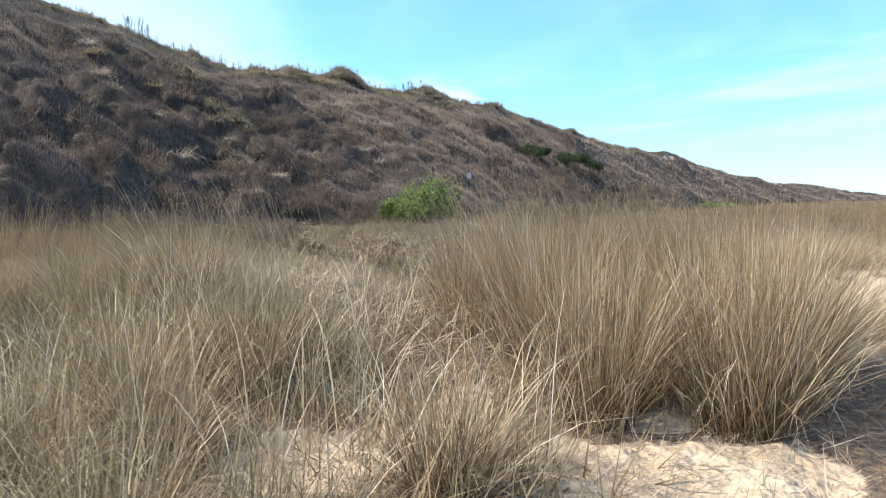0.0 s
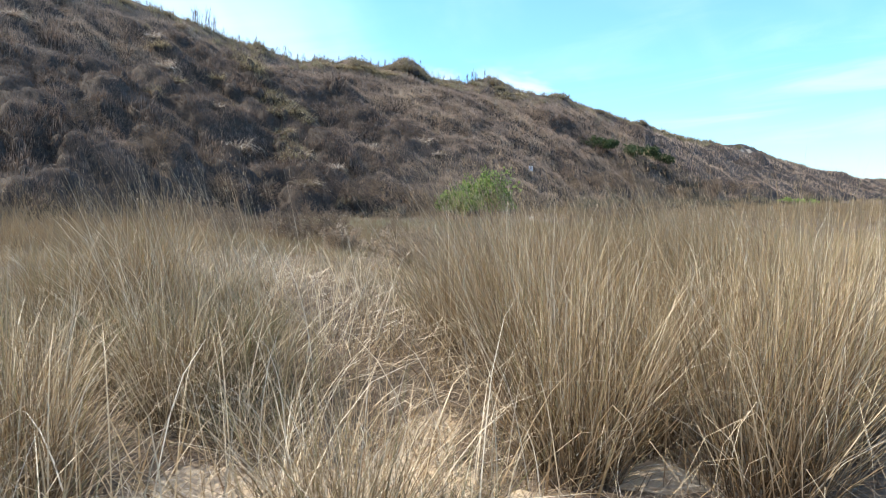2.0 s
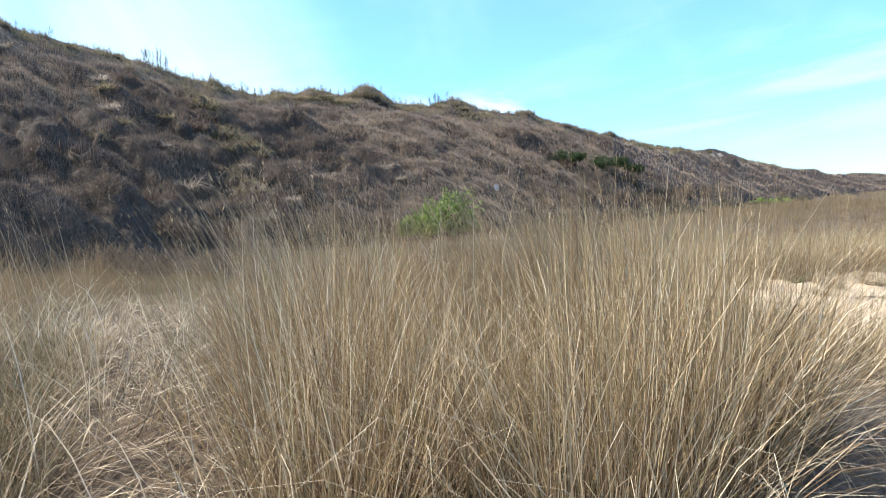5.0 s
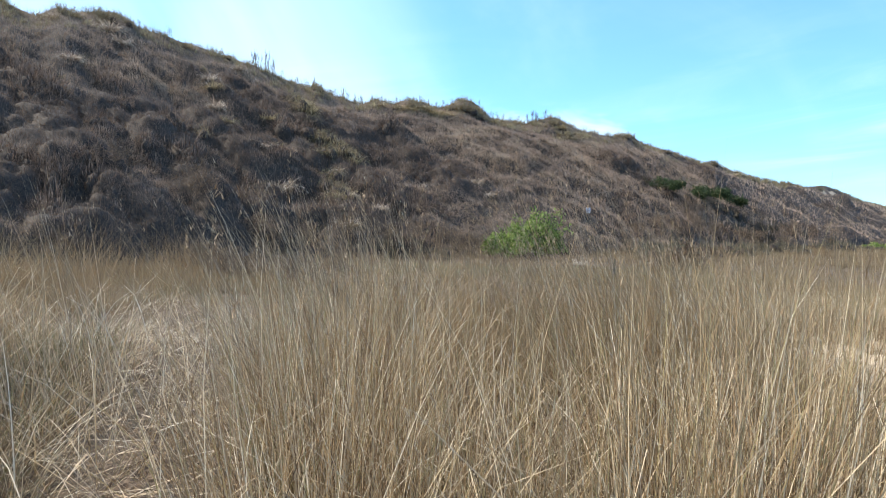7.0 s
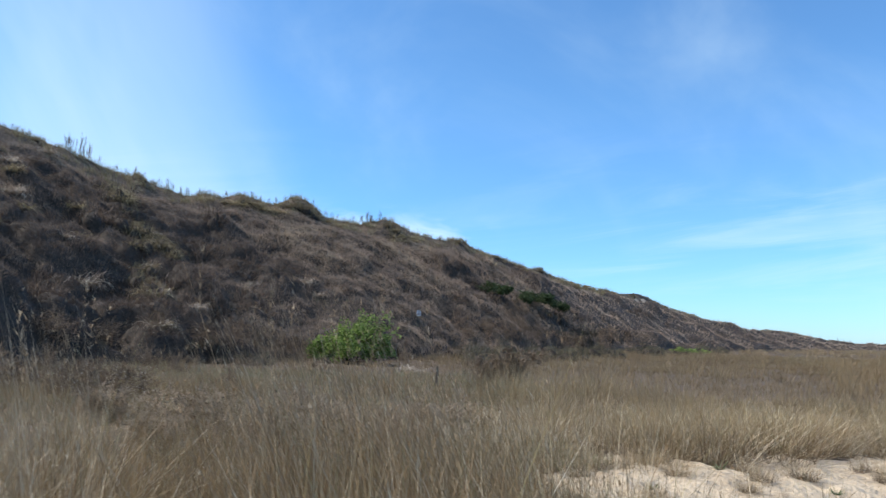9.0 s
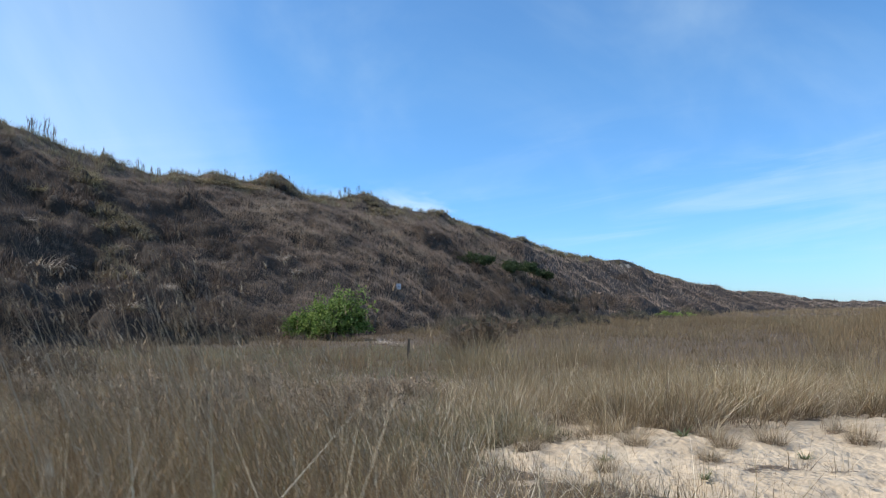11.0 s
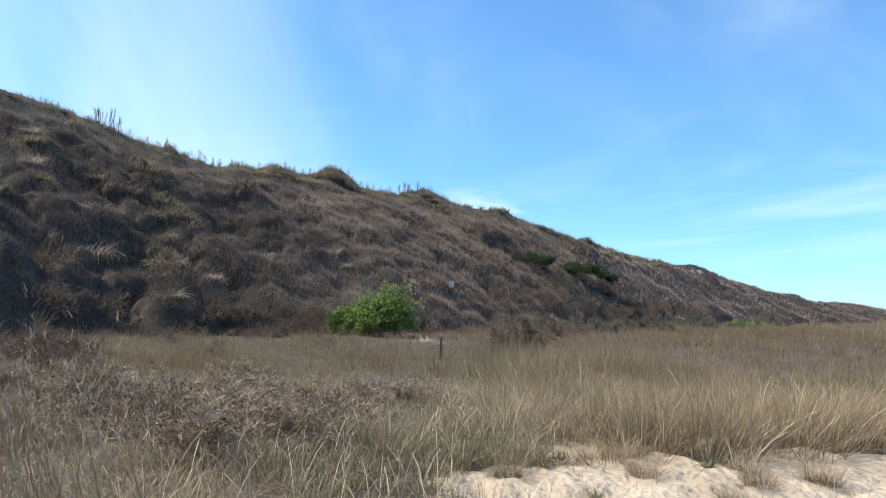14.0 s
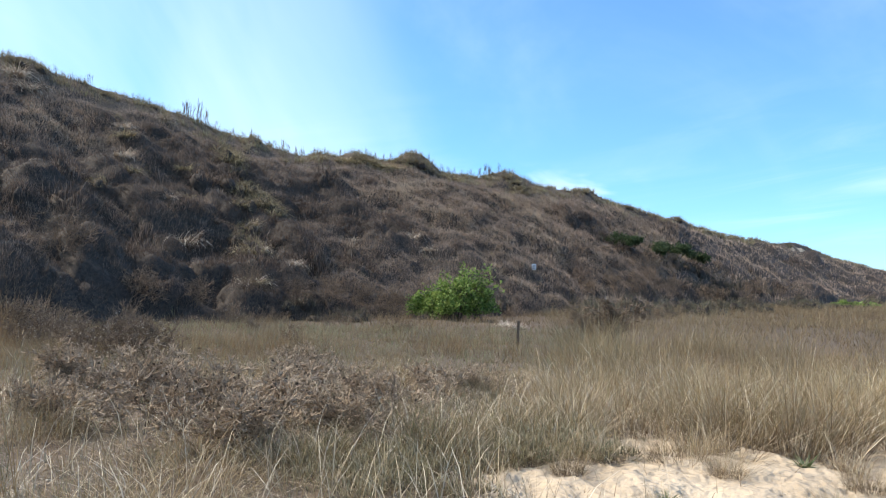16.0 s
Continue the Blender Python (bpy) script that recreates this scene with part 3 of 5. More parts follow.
# Tussocks that stand out, each as kind, x, y, size and height.
TALL = ((0, 1.15, 4.9, 1.1, 1.22), (2, 2.15, 4.75, 1.1, 1.27), (2, 2.6, 5.3, 1.1, 1.22), (2, 2.95, 5.8, 1.2, 1.08), (2, 3.4, 6.5, 1.2, 0.9), (1, 0.1, 3.65, 1.0, 0.95), (1, -1.35, 5.3, 1.0, 1.05),
     (3, -1.5, 4.1, 1.0, 0.9), (0, -1.9, 4.6, 1.0, 0.95), (3, -2.0, 3.7, 1.1, 0.9), (1, 0.35, 6.7, 1.0, 1.1), (0, 0.95, 5.7, 1.0, 1.24), (2, 1.55, 5.25, 0.95, 1.18), (8, 3.0, 6.3, 1.1, 1.08), (8, 3.4, 6.9, 1.2, 0.92),
     (0, 2.3, 5.8, 1.0, 1.1),)
BEATEN = ((11, 0.5, 4.0, 0.8, 0.8), (11, 1.65, 5.6, 1.0, 0.85), (11, -0.75, 5.0, 0.8, 0.7),)
BEYOND = ((6, 6.2, 14.5, 1.35, 0.95), (6, 7.9, 14.9, 1.6, 1.02), (6, 7.1, 15.9, 1.4, 0.9), (4, 9.2, 15.6, 1.5, 1.0), (5, 10.6, 15.9, 1.4, 0.95), (6, 8.9, 16.4, 1.5, 0.95), (4, 5.95, 8.7, 1.1, 0.6), (5, 3.4, 13.7, 1.1, 0.62), (7, 5.3, 16.0, 1.2, 0.75), (5, 5.6, 13.6, 0.8, 0.45), (7, 5.4, 14.9, 1.2, 0.7), (10, 3.4, 13.5, 1.0, 0.7), (10, 2.9, 13.9, 1.0, 0.6), (10, 3.9, 14.4, 1.1, 0.65), (10, 2.4, 12.9, 0.9, 0.5),
     (4, 9.9, 16.6, 1.3, 0.95),)
ON_SAND = ((7, 6.9, 12.9, 0.5, 0.32), (7, 7.6, 13.2, 0.6, 0.4), (7, 5.9, 13.1, 0.5, 0.35), (7, 8.8, 13.3, 0.6, 0.45), (7, 6.4, 12.2, 0.4, 0.25), (7, 9.5, 12.9, 0.5, 0.4), (7, 4.6, 13.0, 0.5, 0.4),
     (7, 5.2, 11.9, 0.4, 0.3),)
CHOSEN = TALL + BEATEN + BEYOND + ON_SAND
for kind, x, y, size, tall in CHOSEN:
    put_tussock(kind, x, y, rng.uniform(0, 6.28), size, tall)

placed = [(c[1], c[2]) for c in CHOSEN]
WAY = np.array([np.add(np.multiply(p[1], 1 - k), np.multiply(q[1], k)) for p, q in zip(PATH, PATH[1:]) for k in (0, 0.25, 0.5, 0.75)])


def off_way(x, y):
    return float(np.hypot(WAY[:, 0] - x, WAY[:, 1] - y).min())


tries = 0
while len(placed) < 195 and tries < 9000:
    tries += 1
    x, y = rng.uniform(-4.5, 12.5), rng.uniform(2.2, 20)
    tall_zone = y < 8.6 and x < 2.35 + 0.08 * y
    if bare(np.array([x, x - 0.3, x + 0.3, x, x]), np.array([y, y, y, y - 0.35, y + 0.3])).max() > 0.3 or off_way(x, y) < 0.8 or flattened(x, y) > 0.15:
        continue
    if not tall_zone and (x < 4.8 and rng.uniform() < 0.9 or x > 4.6 and y > 10.5):
        continue
    if tall_zone and y < 6.0 and -0.4 < x < 3.6:
        continue
    gap = 0.37 if tall_zone else 0.75
    if tall_zone and x < 0.6 and y < 5.5:
        gap = 0.55
    if min(np.hypot(x - px, y - py) for px, py in placed) < gap:
        continue
    placed.append((x, y))
    tall = rng.uniform(0.95, 1.15) if tall_zone else rng.uniform(0.5, 0.95)
    fine = tall_zone and y > 5.6 and rng.uniform() < 0.8
    if not tall_zone and x < 4.8:
        tall *= 0.6
    messy = tall_zone and x < 0.4 and y < 9 and rng.uniform() < 0.85
    if messy:
        tall *= 0.72
    put_tussock(int(rng.integers(10, 12)) if messy else int(rng.integers(8, 10)) if fine else int(rng.integers(0, 4)) + (0 if y < 7.5 else 4), x, y, rng.uniform(0, 6.28), rng.uniform(0.95, 1.3) if tall_zone else rng.uniform(0.7, 1.5), tall)

tries, before = 0, len(placed)
while len(placed) < before + 88 and tries < 6000:
    tries += 1
    x, y = rng.uniform(4.6, 12.5), rng.uniform(10.5, 19)
    if bare(np.array([x, x - 0.3, x + 0.3, x, x]), np.array([y, y, y, y - 0.35, y + 0.3])).max() > 0.35:
        continue
    if min(np.hypot(x - px, y - py) for px, py in placed) < 0.62:
        continue
    placed.append((x, y))
    size = rng.uniform(0.6, 1.45)
    put_tussock(int(rng.integers(4, 8)), x, y, rng.uniform(0, 6.28), size, size * rng.uniform(0.5, 0.92))

tries, before = 0, len(placed)
while len(placed) < before + 17 and tries < 4000:
    tries += 1
    x, y = rng.uniform(-9.5, 11.5), rng.uniform(-6, 9)
    behind, beside = y < 1.2 and abs(x) > 0.7 * max(y, 0) + 0.9, x < -5.2 or x > 9.5
    if not (behind or beside) or off_way(x, y) < 1.1 or min(np.hypot(x - px, y - py) for px, py in placed) < 0.8:
        continue
    placed.append((x, y))
    put_tussock(int(rng.integers(4, 8)) if rng.uniform() < 0.7 else int(rng.integers(10, 12)), x, y, rng.uniform(0, 6.28), rng.uniform(0.8, 1.4), rng.uniform(0.6, 0.95))


def scatter(count, az_low, az_high, r_low, r_high, keep):
    """Places spread over a sector of the land, thinned by keep(x, y, r)."""
    az = np.radians(rng.uniform(az_low, az_high, count))
    r = np.sqrt(rng.uniform(r_low ** 2, r_high ** 2, count))
    x, y = CX + r * np.sin(az), CY + r * np.cos(az)
    some = rng.uniform(0, 1, count) < keep(x, y, r)
    return x[some], y[some], r[some]


def tufts(name, x, y, r, each, reach, tall, mat, fan, thick, segs=3, label="", tall_by=None, tone_by=None, far=0.00055):
    """Many small tufts as one mesh: each of them a fan of leaves."""
    n = len(x)
    size = rng.uniform(0.65, 1.25, n) * (tall_by if tall_by is not None else 1.0)
    k = np.repeat(np.arange(n), each)
    a = rng.uniform(0, 2 * np.pi, len(k))
    off = reach * np.sqrt(rng.uniform(0, 1, len(k))) * size[k]
    bx, by = x[k] + off * np.sin(a), y[k] + off * np.cos(a)
    base = np.stack([bx, by, land(bx, by) - 0.03], -1)
    length = tall * size[k] * rng.uniform(0.6, 1.1, len(k))
    width = np.maximum(thick, far * np.hypot(bx - CX, by - CY)) * rng.uniform(0.6, 1.2, len(k))
    tone = np.clip(rng.uniform(0, 1, n) * 0.75 + (0.12 if tone_by is None else tone_by), 0, 1)[k]
    me = grass(name, base, a + rng.normal(0, 0.6, len(k)), length, np.abs(rng.normal(0, fan, len(k))), np.abs(rng.normal(0.2, 0.35, len(k))), width, segs, mat, 1.6, tone)
    return tagged(new(name, me), label, "grass", kind="stuff")


def flat_ground(x, y):
    return np.zeros(np.shape(x))


def bush_twigs(x, y, half, tall, each, mat, tone, twig, wide, ground=land, name="heath", ragged=0.5):
    """Twigs all over uneven domes, one dome at each place: they stand out from it and turn upwards."""
    k = np.repeat(np.arange(len(x)), each)
    n = len(k)
    d = rng.normal(0, 1, (n, 3))
    d[:, 2] = np.abs(d[:, 2]) * 0.9 + 0.04
    d /= np.linalg.norm(d, axis=1, keepdims=True)
    knob = bush_knob(d, k) * (1 - ragged * rng.uniform(0, 1, n) ** 2)
    bx, by = x[k] + half[k] * d[:, 0] * knob, y[k] + half[k] * d[:, 1] * knob
    base = np.stack([bx, by, ground(bx, by) + tall[k] * (d[:, 2] * knob - 0.16)], -1)
    lean = np.clip(np.arccos(np.clip(d[:, 2], -1, 1)) * 0.5 + rng.normal(0, 0.32, n), -0.5, 1.6)
    length = twig * np.sqrt(half[k]) * rng.uniform(0.45, 1.35, n)
    shade = np.clip(tone[k] + rng.normal(0, 0.13, n), 0, 1)
    return grass(name, base, np.arctan2(d[:, 0], d[:, 1]) + rng.normal(0, 0.7, n), length, lean, rng.normal(0.15, 0.4, n), wide[k] * rng.uniform(0.6, 1.3, n), 1, mat, 1.5, shade)


def bush_knob(d, k):
    return 0.52 + 0.62 * wave(d[:, 0] * 2.1 + 3.7 * k, d[:, 1] * 2.1 + d[:, 2] * 2.6 + 1.9 * k, 1.0, 61)


def in_slack(x, y):
    return slope_at(x, y) < 0.12


def rank(x, y):
    """1 where the grass grows tallest, along the ridge's near foot."""
    return ease(-4.0 - 0.5 * (y - 15) - x, 0.0, 1.5) * ease(y, 10.5, 12.5)


# Tall grass of the slack beyond the single tussocks.
x, y, r = scatter(6500, -48, 48, 6, 26, lambda x, y, r: (1 - bare(x, y)) * (1 - 0.9 * flattened(x, y)) * in_slack(x, y) * np.where(x > 3.2 + 0.08 * y, np.where(y < 17.5, 0.16, 0.4 + 0.6 * ease(wave(x, y, 0.9, 51), 0.35, 0.6)), 0.7))
# Tone falls with clump height, so the low gaps are coloured as shaded.
tufts("dune_grass", x, y, r, 17, 0.26, 0.85, FIELD, 0.66, 0.0038, 2, "brown straw-coloured marram grass filling the dune slack",
      (np.where((x < 4.8) & (y > 8.6), 0.5, np.where((x > 4.8) & (y < 19), 0.7, 0.9)) + 0.95 * rank(x, y)) * (0.4 + 0.95 * ease(wave(x, y, 1.7, 41), 0.2, 0.8)) * (0.6 + 0.75 * ease(wave(x, y, 0.8, 47), 0.3, 0.7)), 0.4 * wave(x, y, 2.4, 42) + np.where(x > 4.8, 1.0, 0.45) * (wave(x, y, 0.8, 47) - 0.5) + np.where(x > 4.8, 0.08, -0.2))
x, y, r = scatter(27000, -48, 48, 26, 92, lambda x, y, r: 1.0 * in_slack(x, y) * np.clip(60 / r, 0.4, 1))
# Farther off too, lower grass is toned darker as shade between clumps.
tufts("dune_grass", x, y, r, 8, 0.4, 0.7, FIELD, 0.5, 0.012, 1, "brown straw-coloured marram grass in the far slack",
      (np.where(x < 4.8, 0.75, 0.95) + 0.8 * rank(x, y)) * (0.45 + 0.95 * wave(x, y, 1.6, 41)), 0.75 * wave(x, y, 1.6, 41) + 0.4 * wave(x, y, 4.0, 42) - 0.38 - 0.3 * ease(slope_at(x, y), -0.5, -0.1))
x, y, r = scatter(9000, 8, 60, 88, 300, lambda x, y, r: 1.0 * in_slack(x, y))
tufts("dune_grass", x, y, r, 9, 0.9, 0.9, FIELD, 0.3, 0.007, 1, "brown grass of the plain beside the far ridge", None, 0.1)
# Short grey-green grass on the hollow's floor.
x, y, r = scatter(9500, -48, 30, 4, 32, lambda x, y, r: (1 - bare(x, y)) * in_slack(x, y) * (x < 5.8) * np.where(y > 9.5, 1, 0.4))
tufts("short_grass", x, y, r, 8, 0.14, 0.36, SHORT, 0.6, 0.0065, 2, "short grey-green grass and dead herbs on the hollow's floor", 0.6 + 0.8 * wave(x, y, 1.3, 43), 0.25 * wave(x, y, 1.0, 44))
# Ragged dry grass along the rim of the open sand.
x, y = rng.uniform(3.2, 13.0, 5200), rng.uniform(9.5, 17.5, 5200)
rim = bare(x, y)
some = (rim > 0.06) & (rim < 0.6) & (wave(x, y, 0.7, 49) > 0.42) & np.array([off_way(u, v) > 1.4 for u, v in zip(x, y)])
x, y = x[some], y[some]
tufts("rim_grass", x, y, np.hypot(x, y), 17, 0.12, 0.36, DRY, 0.75, 0.0045, 3, "ragged bleached grass on the rim of the open sand", 0.5 + 1.0 * wave(x, y, 0.9, 50))
# Creeping grey-green herbs along the edge of the sand.
along, off = rng.uniform(0, 1, 230), rng.normal(0, 0.55, 230)
x, y = 2.6 + 2.6 * along + 0.65 * off, 12.2 + 2.3 * along - 0.75 * off
some = bare(x, y) < 0.5
x, y = x[some], y[some]
half = rng.uniform(0.14, 0.34, len(x))
me = bush_twigs(x, y, half, half * rng.uniform(0.6, 1.0, len(x)), np.full(len(x), 95), CREEPING, rng.uniform(0.1, 0.9, len(x)), 0.2, np.full(len(x), 0.012), name="creeping_herb")
tagged(new("creeping_herb", me), "low grey-green leafy herbs creeping along the edge of the sand", "herb", kind="stuff")
# Straw on the ground among the tussocks.
x, y, r = scatter(14000, -75, 75, 0, 17, lambda x, y, r: np.where(bare(x, y) > 0.5, 0.45, 0.5))
a = rng.uniform(0, 2 * np.pi, len(x))
me = grass("straw_litter", np.stack([x, y, land(x, y) + 0.01], -1), a, rng.uniform(0.12, 0.45, len(x)), rng.uniform(1.05, 1.5, len(x)), rng.uniform(-0.1, 0.4, len(x)), rng.uniform(0.004, 0.008, len(x)), 3, DRY)
tagged(new("straw_litter", me), "bleached straw lying on the sand among the tussocks", "straw", kind="stuff")
x, y = rng.uniform(-1.5, 3.2, 5000), rng.uniform(3.2, 5.8, 5000)
some = bare(x, y) > 0.3
x, y = x[some], y[some]
near = grass("straw_litter", np.stack([x, y, land(x, y) + rng.uniform(0.0, 0.04, len(x))], -1), rng.uniform(0, 6.28, len(x)), rng.uniform(0.06, 0.4, len(x)), rng.uniform(1.1, 1.6, len(x)), rng.uniform(-0.2, 0.3, len(x)), rng.uniform(0.003, 0.007, len(x)), 2, TRODDEN)
tagged(new("straw_litter", near), "short broken straw strewn over a sandy hollow", "straw", kind="stuff")
x, y = rng.uniform(-4, 4, 5200), rng.uniform(2.8, 8.5, 5200)
some = (bare(x, y) < 0.4) & (wave(x, y, 0.9, 45) > 0.35)
x, y = x[some], y[some]
me = grass("straw_thatch", np.stack([x, y, land(x, y) + 0.02], -1), rng.normal(1.2, 1.1, len(x)), rng.uniform(0.25, 0.7, len(x)), rng.uniform(0.8, 1.35, len(x)), rng.uniform(0.0, 0.5, len(x)), rng.uniform(0.004, 0.008, len(x)), 3, DARK_STRAW)
x, y = rng.uniform(-6, 1, 20000), rng.uniform(4.2, 14.5, 20000)
some = flattened(x, y) > 0.4
x, y = x[some], y[some]
flat = grass("flattened_grass", np.stack([x, y, land(x, y) + rng.uniform(0.02, 0.22, len(x))], -1), rng.normal(1.0, 1.3, len(x)), rng.uniform(0.25, 0.65, len(x)), rng.uniform(0.8, 1.5, len(x)), rng.uniform(-0.1, 0.6, len(x)), rng.uniform(0.004, 0.008, len(x)), 3, DARK_STRAW)
x, y = rng.uniform(-6, 1, 4600), rng.uniform(4.2, 14.5, 4600)
some = flattened(x, y) > 0.45
x, y = x[some], y[some]
pale = grass("trodden_straw", np.stack([x, y, land(x, y) + rng.uniform(0.14, 0.3, len(x))], -1), rng.normal(1.2, 0.8, len(x)), rng.uniform(0.2, 0.55, len(x)), rng.uniform(1.1, 1.6, len(x)), rng.uniform(0.0, 0.6, len(x)), rng.uniform(0.007, 0.014, len(x)), 3, BRIGHT)
tagged(new("trodden_straw", pale), "bleached straw lying on trodden grass", "straw", kind="stuff")
tagged(new("flattened_grass", flat), "pale straw of grass trodden flat among the tall stand", "straw", kind="stuff")
x, y = rng.uniform(-2.6, 3.9, 2600), rng.uniform(3.3, 8.6, 2600)
some = np.array([off_way(u, v) > 1.5 for u, v in zip(x, y)]) & ((x > 0.6) | (wave(x, y, 0.6, 48) > 0.52)) & ((x < 1.0) | (y < 6.6))
x, y = x[some], y[some]
n = len(x)
bent = grass("bent_straw", np.stack([x, y, land(x, y) - 0.02], -1), rng.uniform(0, 6.28, n), rng.uniform(0.45, 1.35, n), rng.uniform(0.05, 0.7, n), rng.uniform(0.5, 2.0, n), rng.uniform(0.005, 0.0095, n), 6, BRIGHT, rng.uniform(1.5, 6, (n, 1)))
tagged(new("bent_straw", bent), "single bleached straws, kinked over among the tussocks", "straw", kind="stuff")
x, y = np.concatenate([rng.uniform(0.5, 5.0, 1900), rng.uniform(4.6, 13.0, 3000)]), np.concatenate([rng.uniform(9.2, 16.5, 1900), rng.uniform(10.5, 19.0, 3000)])
some = bare(x, y) < 0.6
x, y = x[some], y[some]
n = len(x)
kinked = grass("kinked_straw", np.stack([x, y, land(x, y) - 0.02], -1), rng.uniform(0, 6.28, n), rng.uniform(0.3, 0.85, n), rng.uniform(0.1, 1.1, n), rng.uniform(0.4, 1.9, n), rng.uniform(0.006, 0.0115, n), 4, BRIGHT, rng.uniform(1.2, 5, (n, 1)))
tagged(new("kinked_straw", kinked), "pale straws bent over among grass beside the sand", "straw", kind="stuff")
tagged(new("straw_thatch", me), "thatch of fallen straw between the tussocks, coloured dark for the shade there", "straw", kind="stuff")
# Grass of the low dune across the slack from the ridge.
x, y, r = scatter(5500, 30, 62, 22, 90, lambda x, y, r: 1.0 - bare(x, y))
tufts("dune_grass", x, y, r, 10, 0.35, 0.8, FIELD, 0.3, 0.006, 2, "straw-coloured grass covering a low dune", None, 0.2)
# Grass behind the start of the way and to its sides.
x, y, r = scatter(5500, 48, 312, 1.5, 20, lambda x, y, r: 1.0 * (np.hypot(x - 0.2, y - 0.3) > 1.3) * (np.hypot(x - 1.4, y - 1.8) > 1.2) * (np.hypot(x - 2.4, y - 3.6) > 1.1))
tufts("dune_grass", x, y, r, 12, 0.3, 0.7, FIELD, 0.95, 0.016, 1, "straw-coloured grass of the dune slack", 0.6 + 0.7 * wave(x, y, 2.0, 46), 0.3 * wave(x, y, 2.4, 42) + 0.1)


def reed_stalk(x, y, tall, lean):
    """A tall dry stalk with its narrow seed head, leaning with the wind."""
    ob = new("reed_stalk")
    head = np.array([-1.5 + rng.normal(0, 0.5)])
    at, slant, bow = np.zeros((1, 3)), np.array([lean]), np.array([rng.uniform(0.1, 0.35)])
    part("stem", grass("stem", at, head, np.array([tall]), slant, bow, np.array([0.0075]), 6, STALK), ob)
    top = np.array([[math.sin(head[0]) * 0.8 * tall * math.sin(lean + 0.06), math.cos(head[0]) * 0.8 * tall * math.sin(lean + 0.06), 0.8 * tall * math.cos(lean + 0.06)]])
    n = 14
    base = np.repeat(top, n, 0) + np.stack([np.zeros(n), np.zeros(n), rng.uniform(0, 0.14 * tall, n)], -1)
    part("seed_head", grass("seed_head", base, head + rng.normal(0, 1.2, n), rng.uniform(0.02, 0.05, n), lean + np.abs(rng.normal(0.15, 0.2, n)), rng.uniform(0, 0.3, n), rng.uniform(0.003, 0.006, n), 2, STALK), ob, kind="stuff")
    ob.location = (x, y, float(land(x, y)) - 0.03)
    return tagged(ob, "tall dry reed stalk with a narrow seed head", "grass stalk", "reed stalks")


for sx, sy, number in ((1.35, 6.9, 6), (1.1, 5.8, 5), (0.7, 6.4, 7), (-1.0, 6.3, 5), (2.2, 8.4, 5), (2.55, 7.7, 7), (3.0, 8.0, 2), (2.3, 6.9, 3)):
    for _ in range(number):
        reed_stalk(sx + rng.normal(0, 0.22), sy + rng.normal(0, 0.25), rng.uniform(1.5, 2.1), rng.uniform(0.2, 0.62))
for sx, sy, tall in ((3.6, 7.32, 1.58), (3.53, 7.3, 1.55), (3.4, 7.27, 1.74)):
    reed_stalk(sx, sy, tall, 0.08)

def leaning_clump(places, n, mat, longest, label, upright=1.0):
    """Fine tall stems with small seed heads, all leaning away from the wind."""
    for k in range(2):
        off, a = 0.42 * np.sqrt(rng.uniform(0, 1, n)), rng.uniform(0, 2 * np.pi, n)
        base = np.stack([off * np.sin(a), off * np.cos(a), np.full(n, -0.03)], -1)
        head, long, lean, bow = rng.normal(-1.45, 0.35 / upright, n), rng.uniform(0.6 * longest, longest, n), upright * rng.uniform(0.1, 0.62, n), upright * rng.uniform(0.05, 0.4, n)
        ob = new("leaning_grass_clump")
        part("stem_sheaf", grass("stem_sheaf", base, head, long, lean, bow, rng.uniform(0.004, 0.0065, n), 5, mat), ob, kind="stuff")
        top = base + np.stack([np.sin(head) * 0.84 * long * np.sin(lean + 0.1 * bow), np.cos(head) * 0.84 * long * np.sin(lean + 0.1 * bow), 0.84 * long * np.cos(lean + 0.1 * bow)], -1)
        tips = np.repeat(top, 3, 0)
        tips[:, 2] += rng.uniform(0, 0.1, len(tips))
        part("seed_haze", grass("seed_haze", tips, np.repeat(head, 3) + rng.normal(0, 0.9, len(tips)), rng.uniform(0.02, 0.05, len(tips)), np.repeat(lean, 3) + 0.2, rng.uniform(0, 0.3, len(tips)), rng.uniform(0.0025, 0.0045, len(tips)), 2, STALK), ob, kind="stuff")
        tagged(ob, label, "grass clump", "leaning grass clumps")
        for i, (x, y, size) in enumerate(places[k::2]):
            m = Matrix.Translation((x, y, float(land(x, y)))) @ Matrix.Rotation(rng.uniform(-0.25, 0.25), 4, "Z")
            c = copy_thing(ob, m) if i else ob
            c.matrix_basis = m
            c.scale = (1.0, 1.0, size)


leaning_clump([(0.75, 5.9, 1.0), (0.95, 6.3, 1.02), (1.3, 6.5, 1.04), (-1.3, 6.1, 0.98), (0.6, 6.9, 1.04), (-1.2, 6.9, 1.0), (1.0, 7.4, 1.0), (0.6, 7.7, 1.0), (2.65, 7.5, 1.05), (2.35, 7.3, 1.05), (2.9, 8.0, 0.95), (2.1, 8.1, 1.02), (1.7, 7.9, 1.0), (-1.8, 6.2, 0.95), (2.3, 6.8, 0.92)], 80, STALK, 1.9, "clump of fine tall grey-brown grass leaning with the wind")
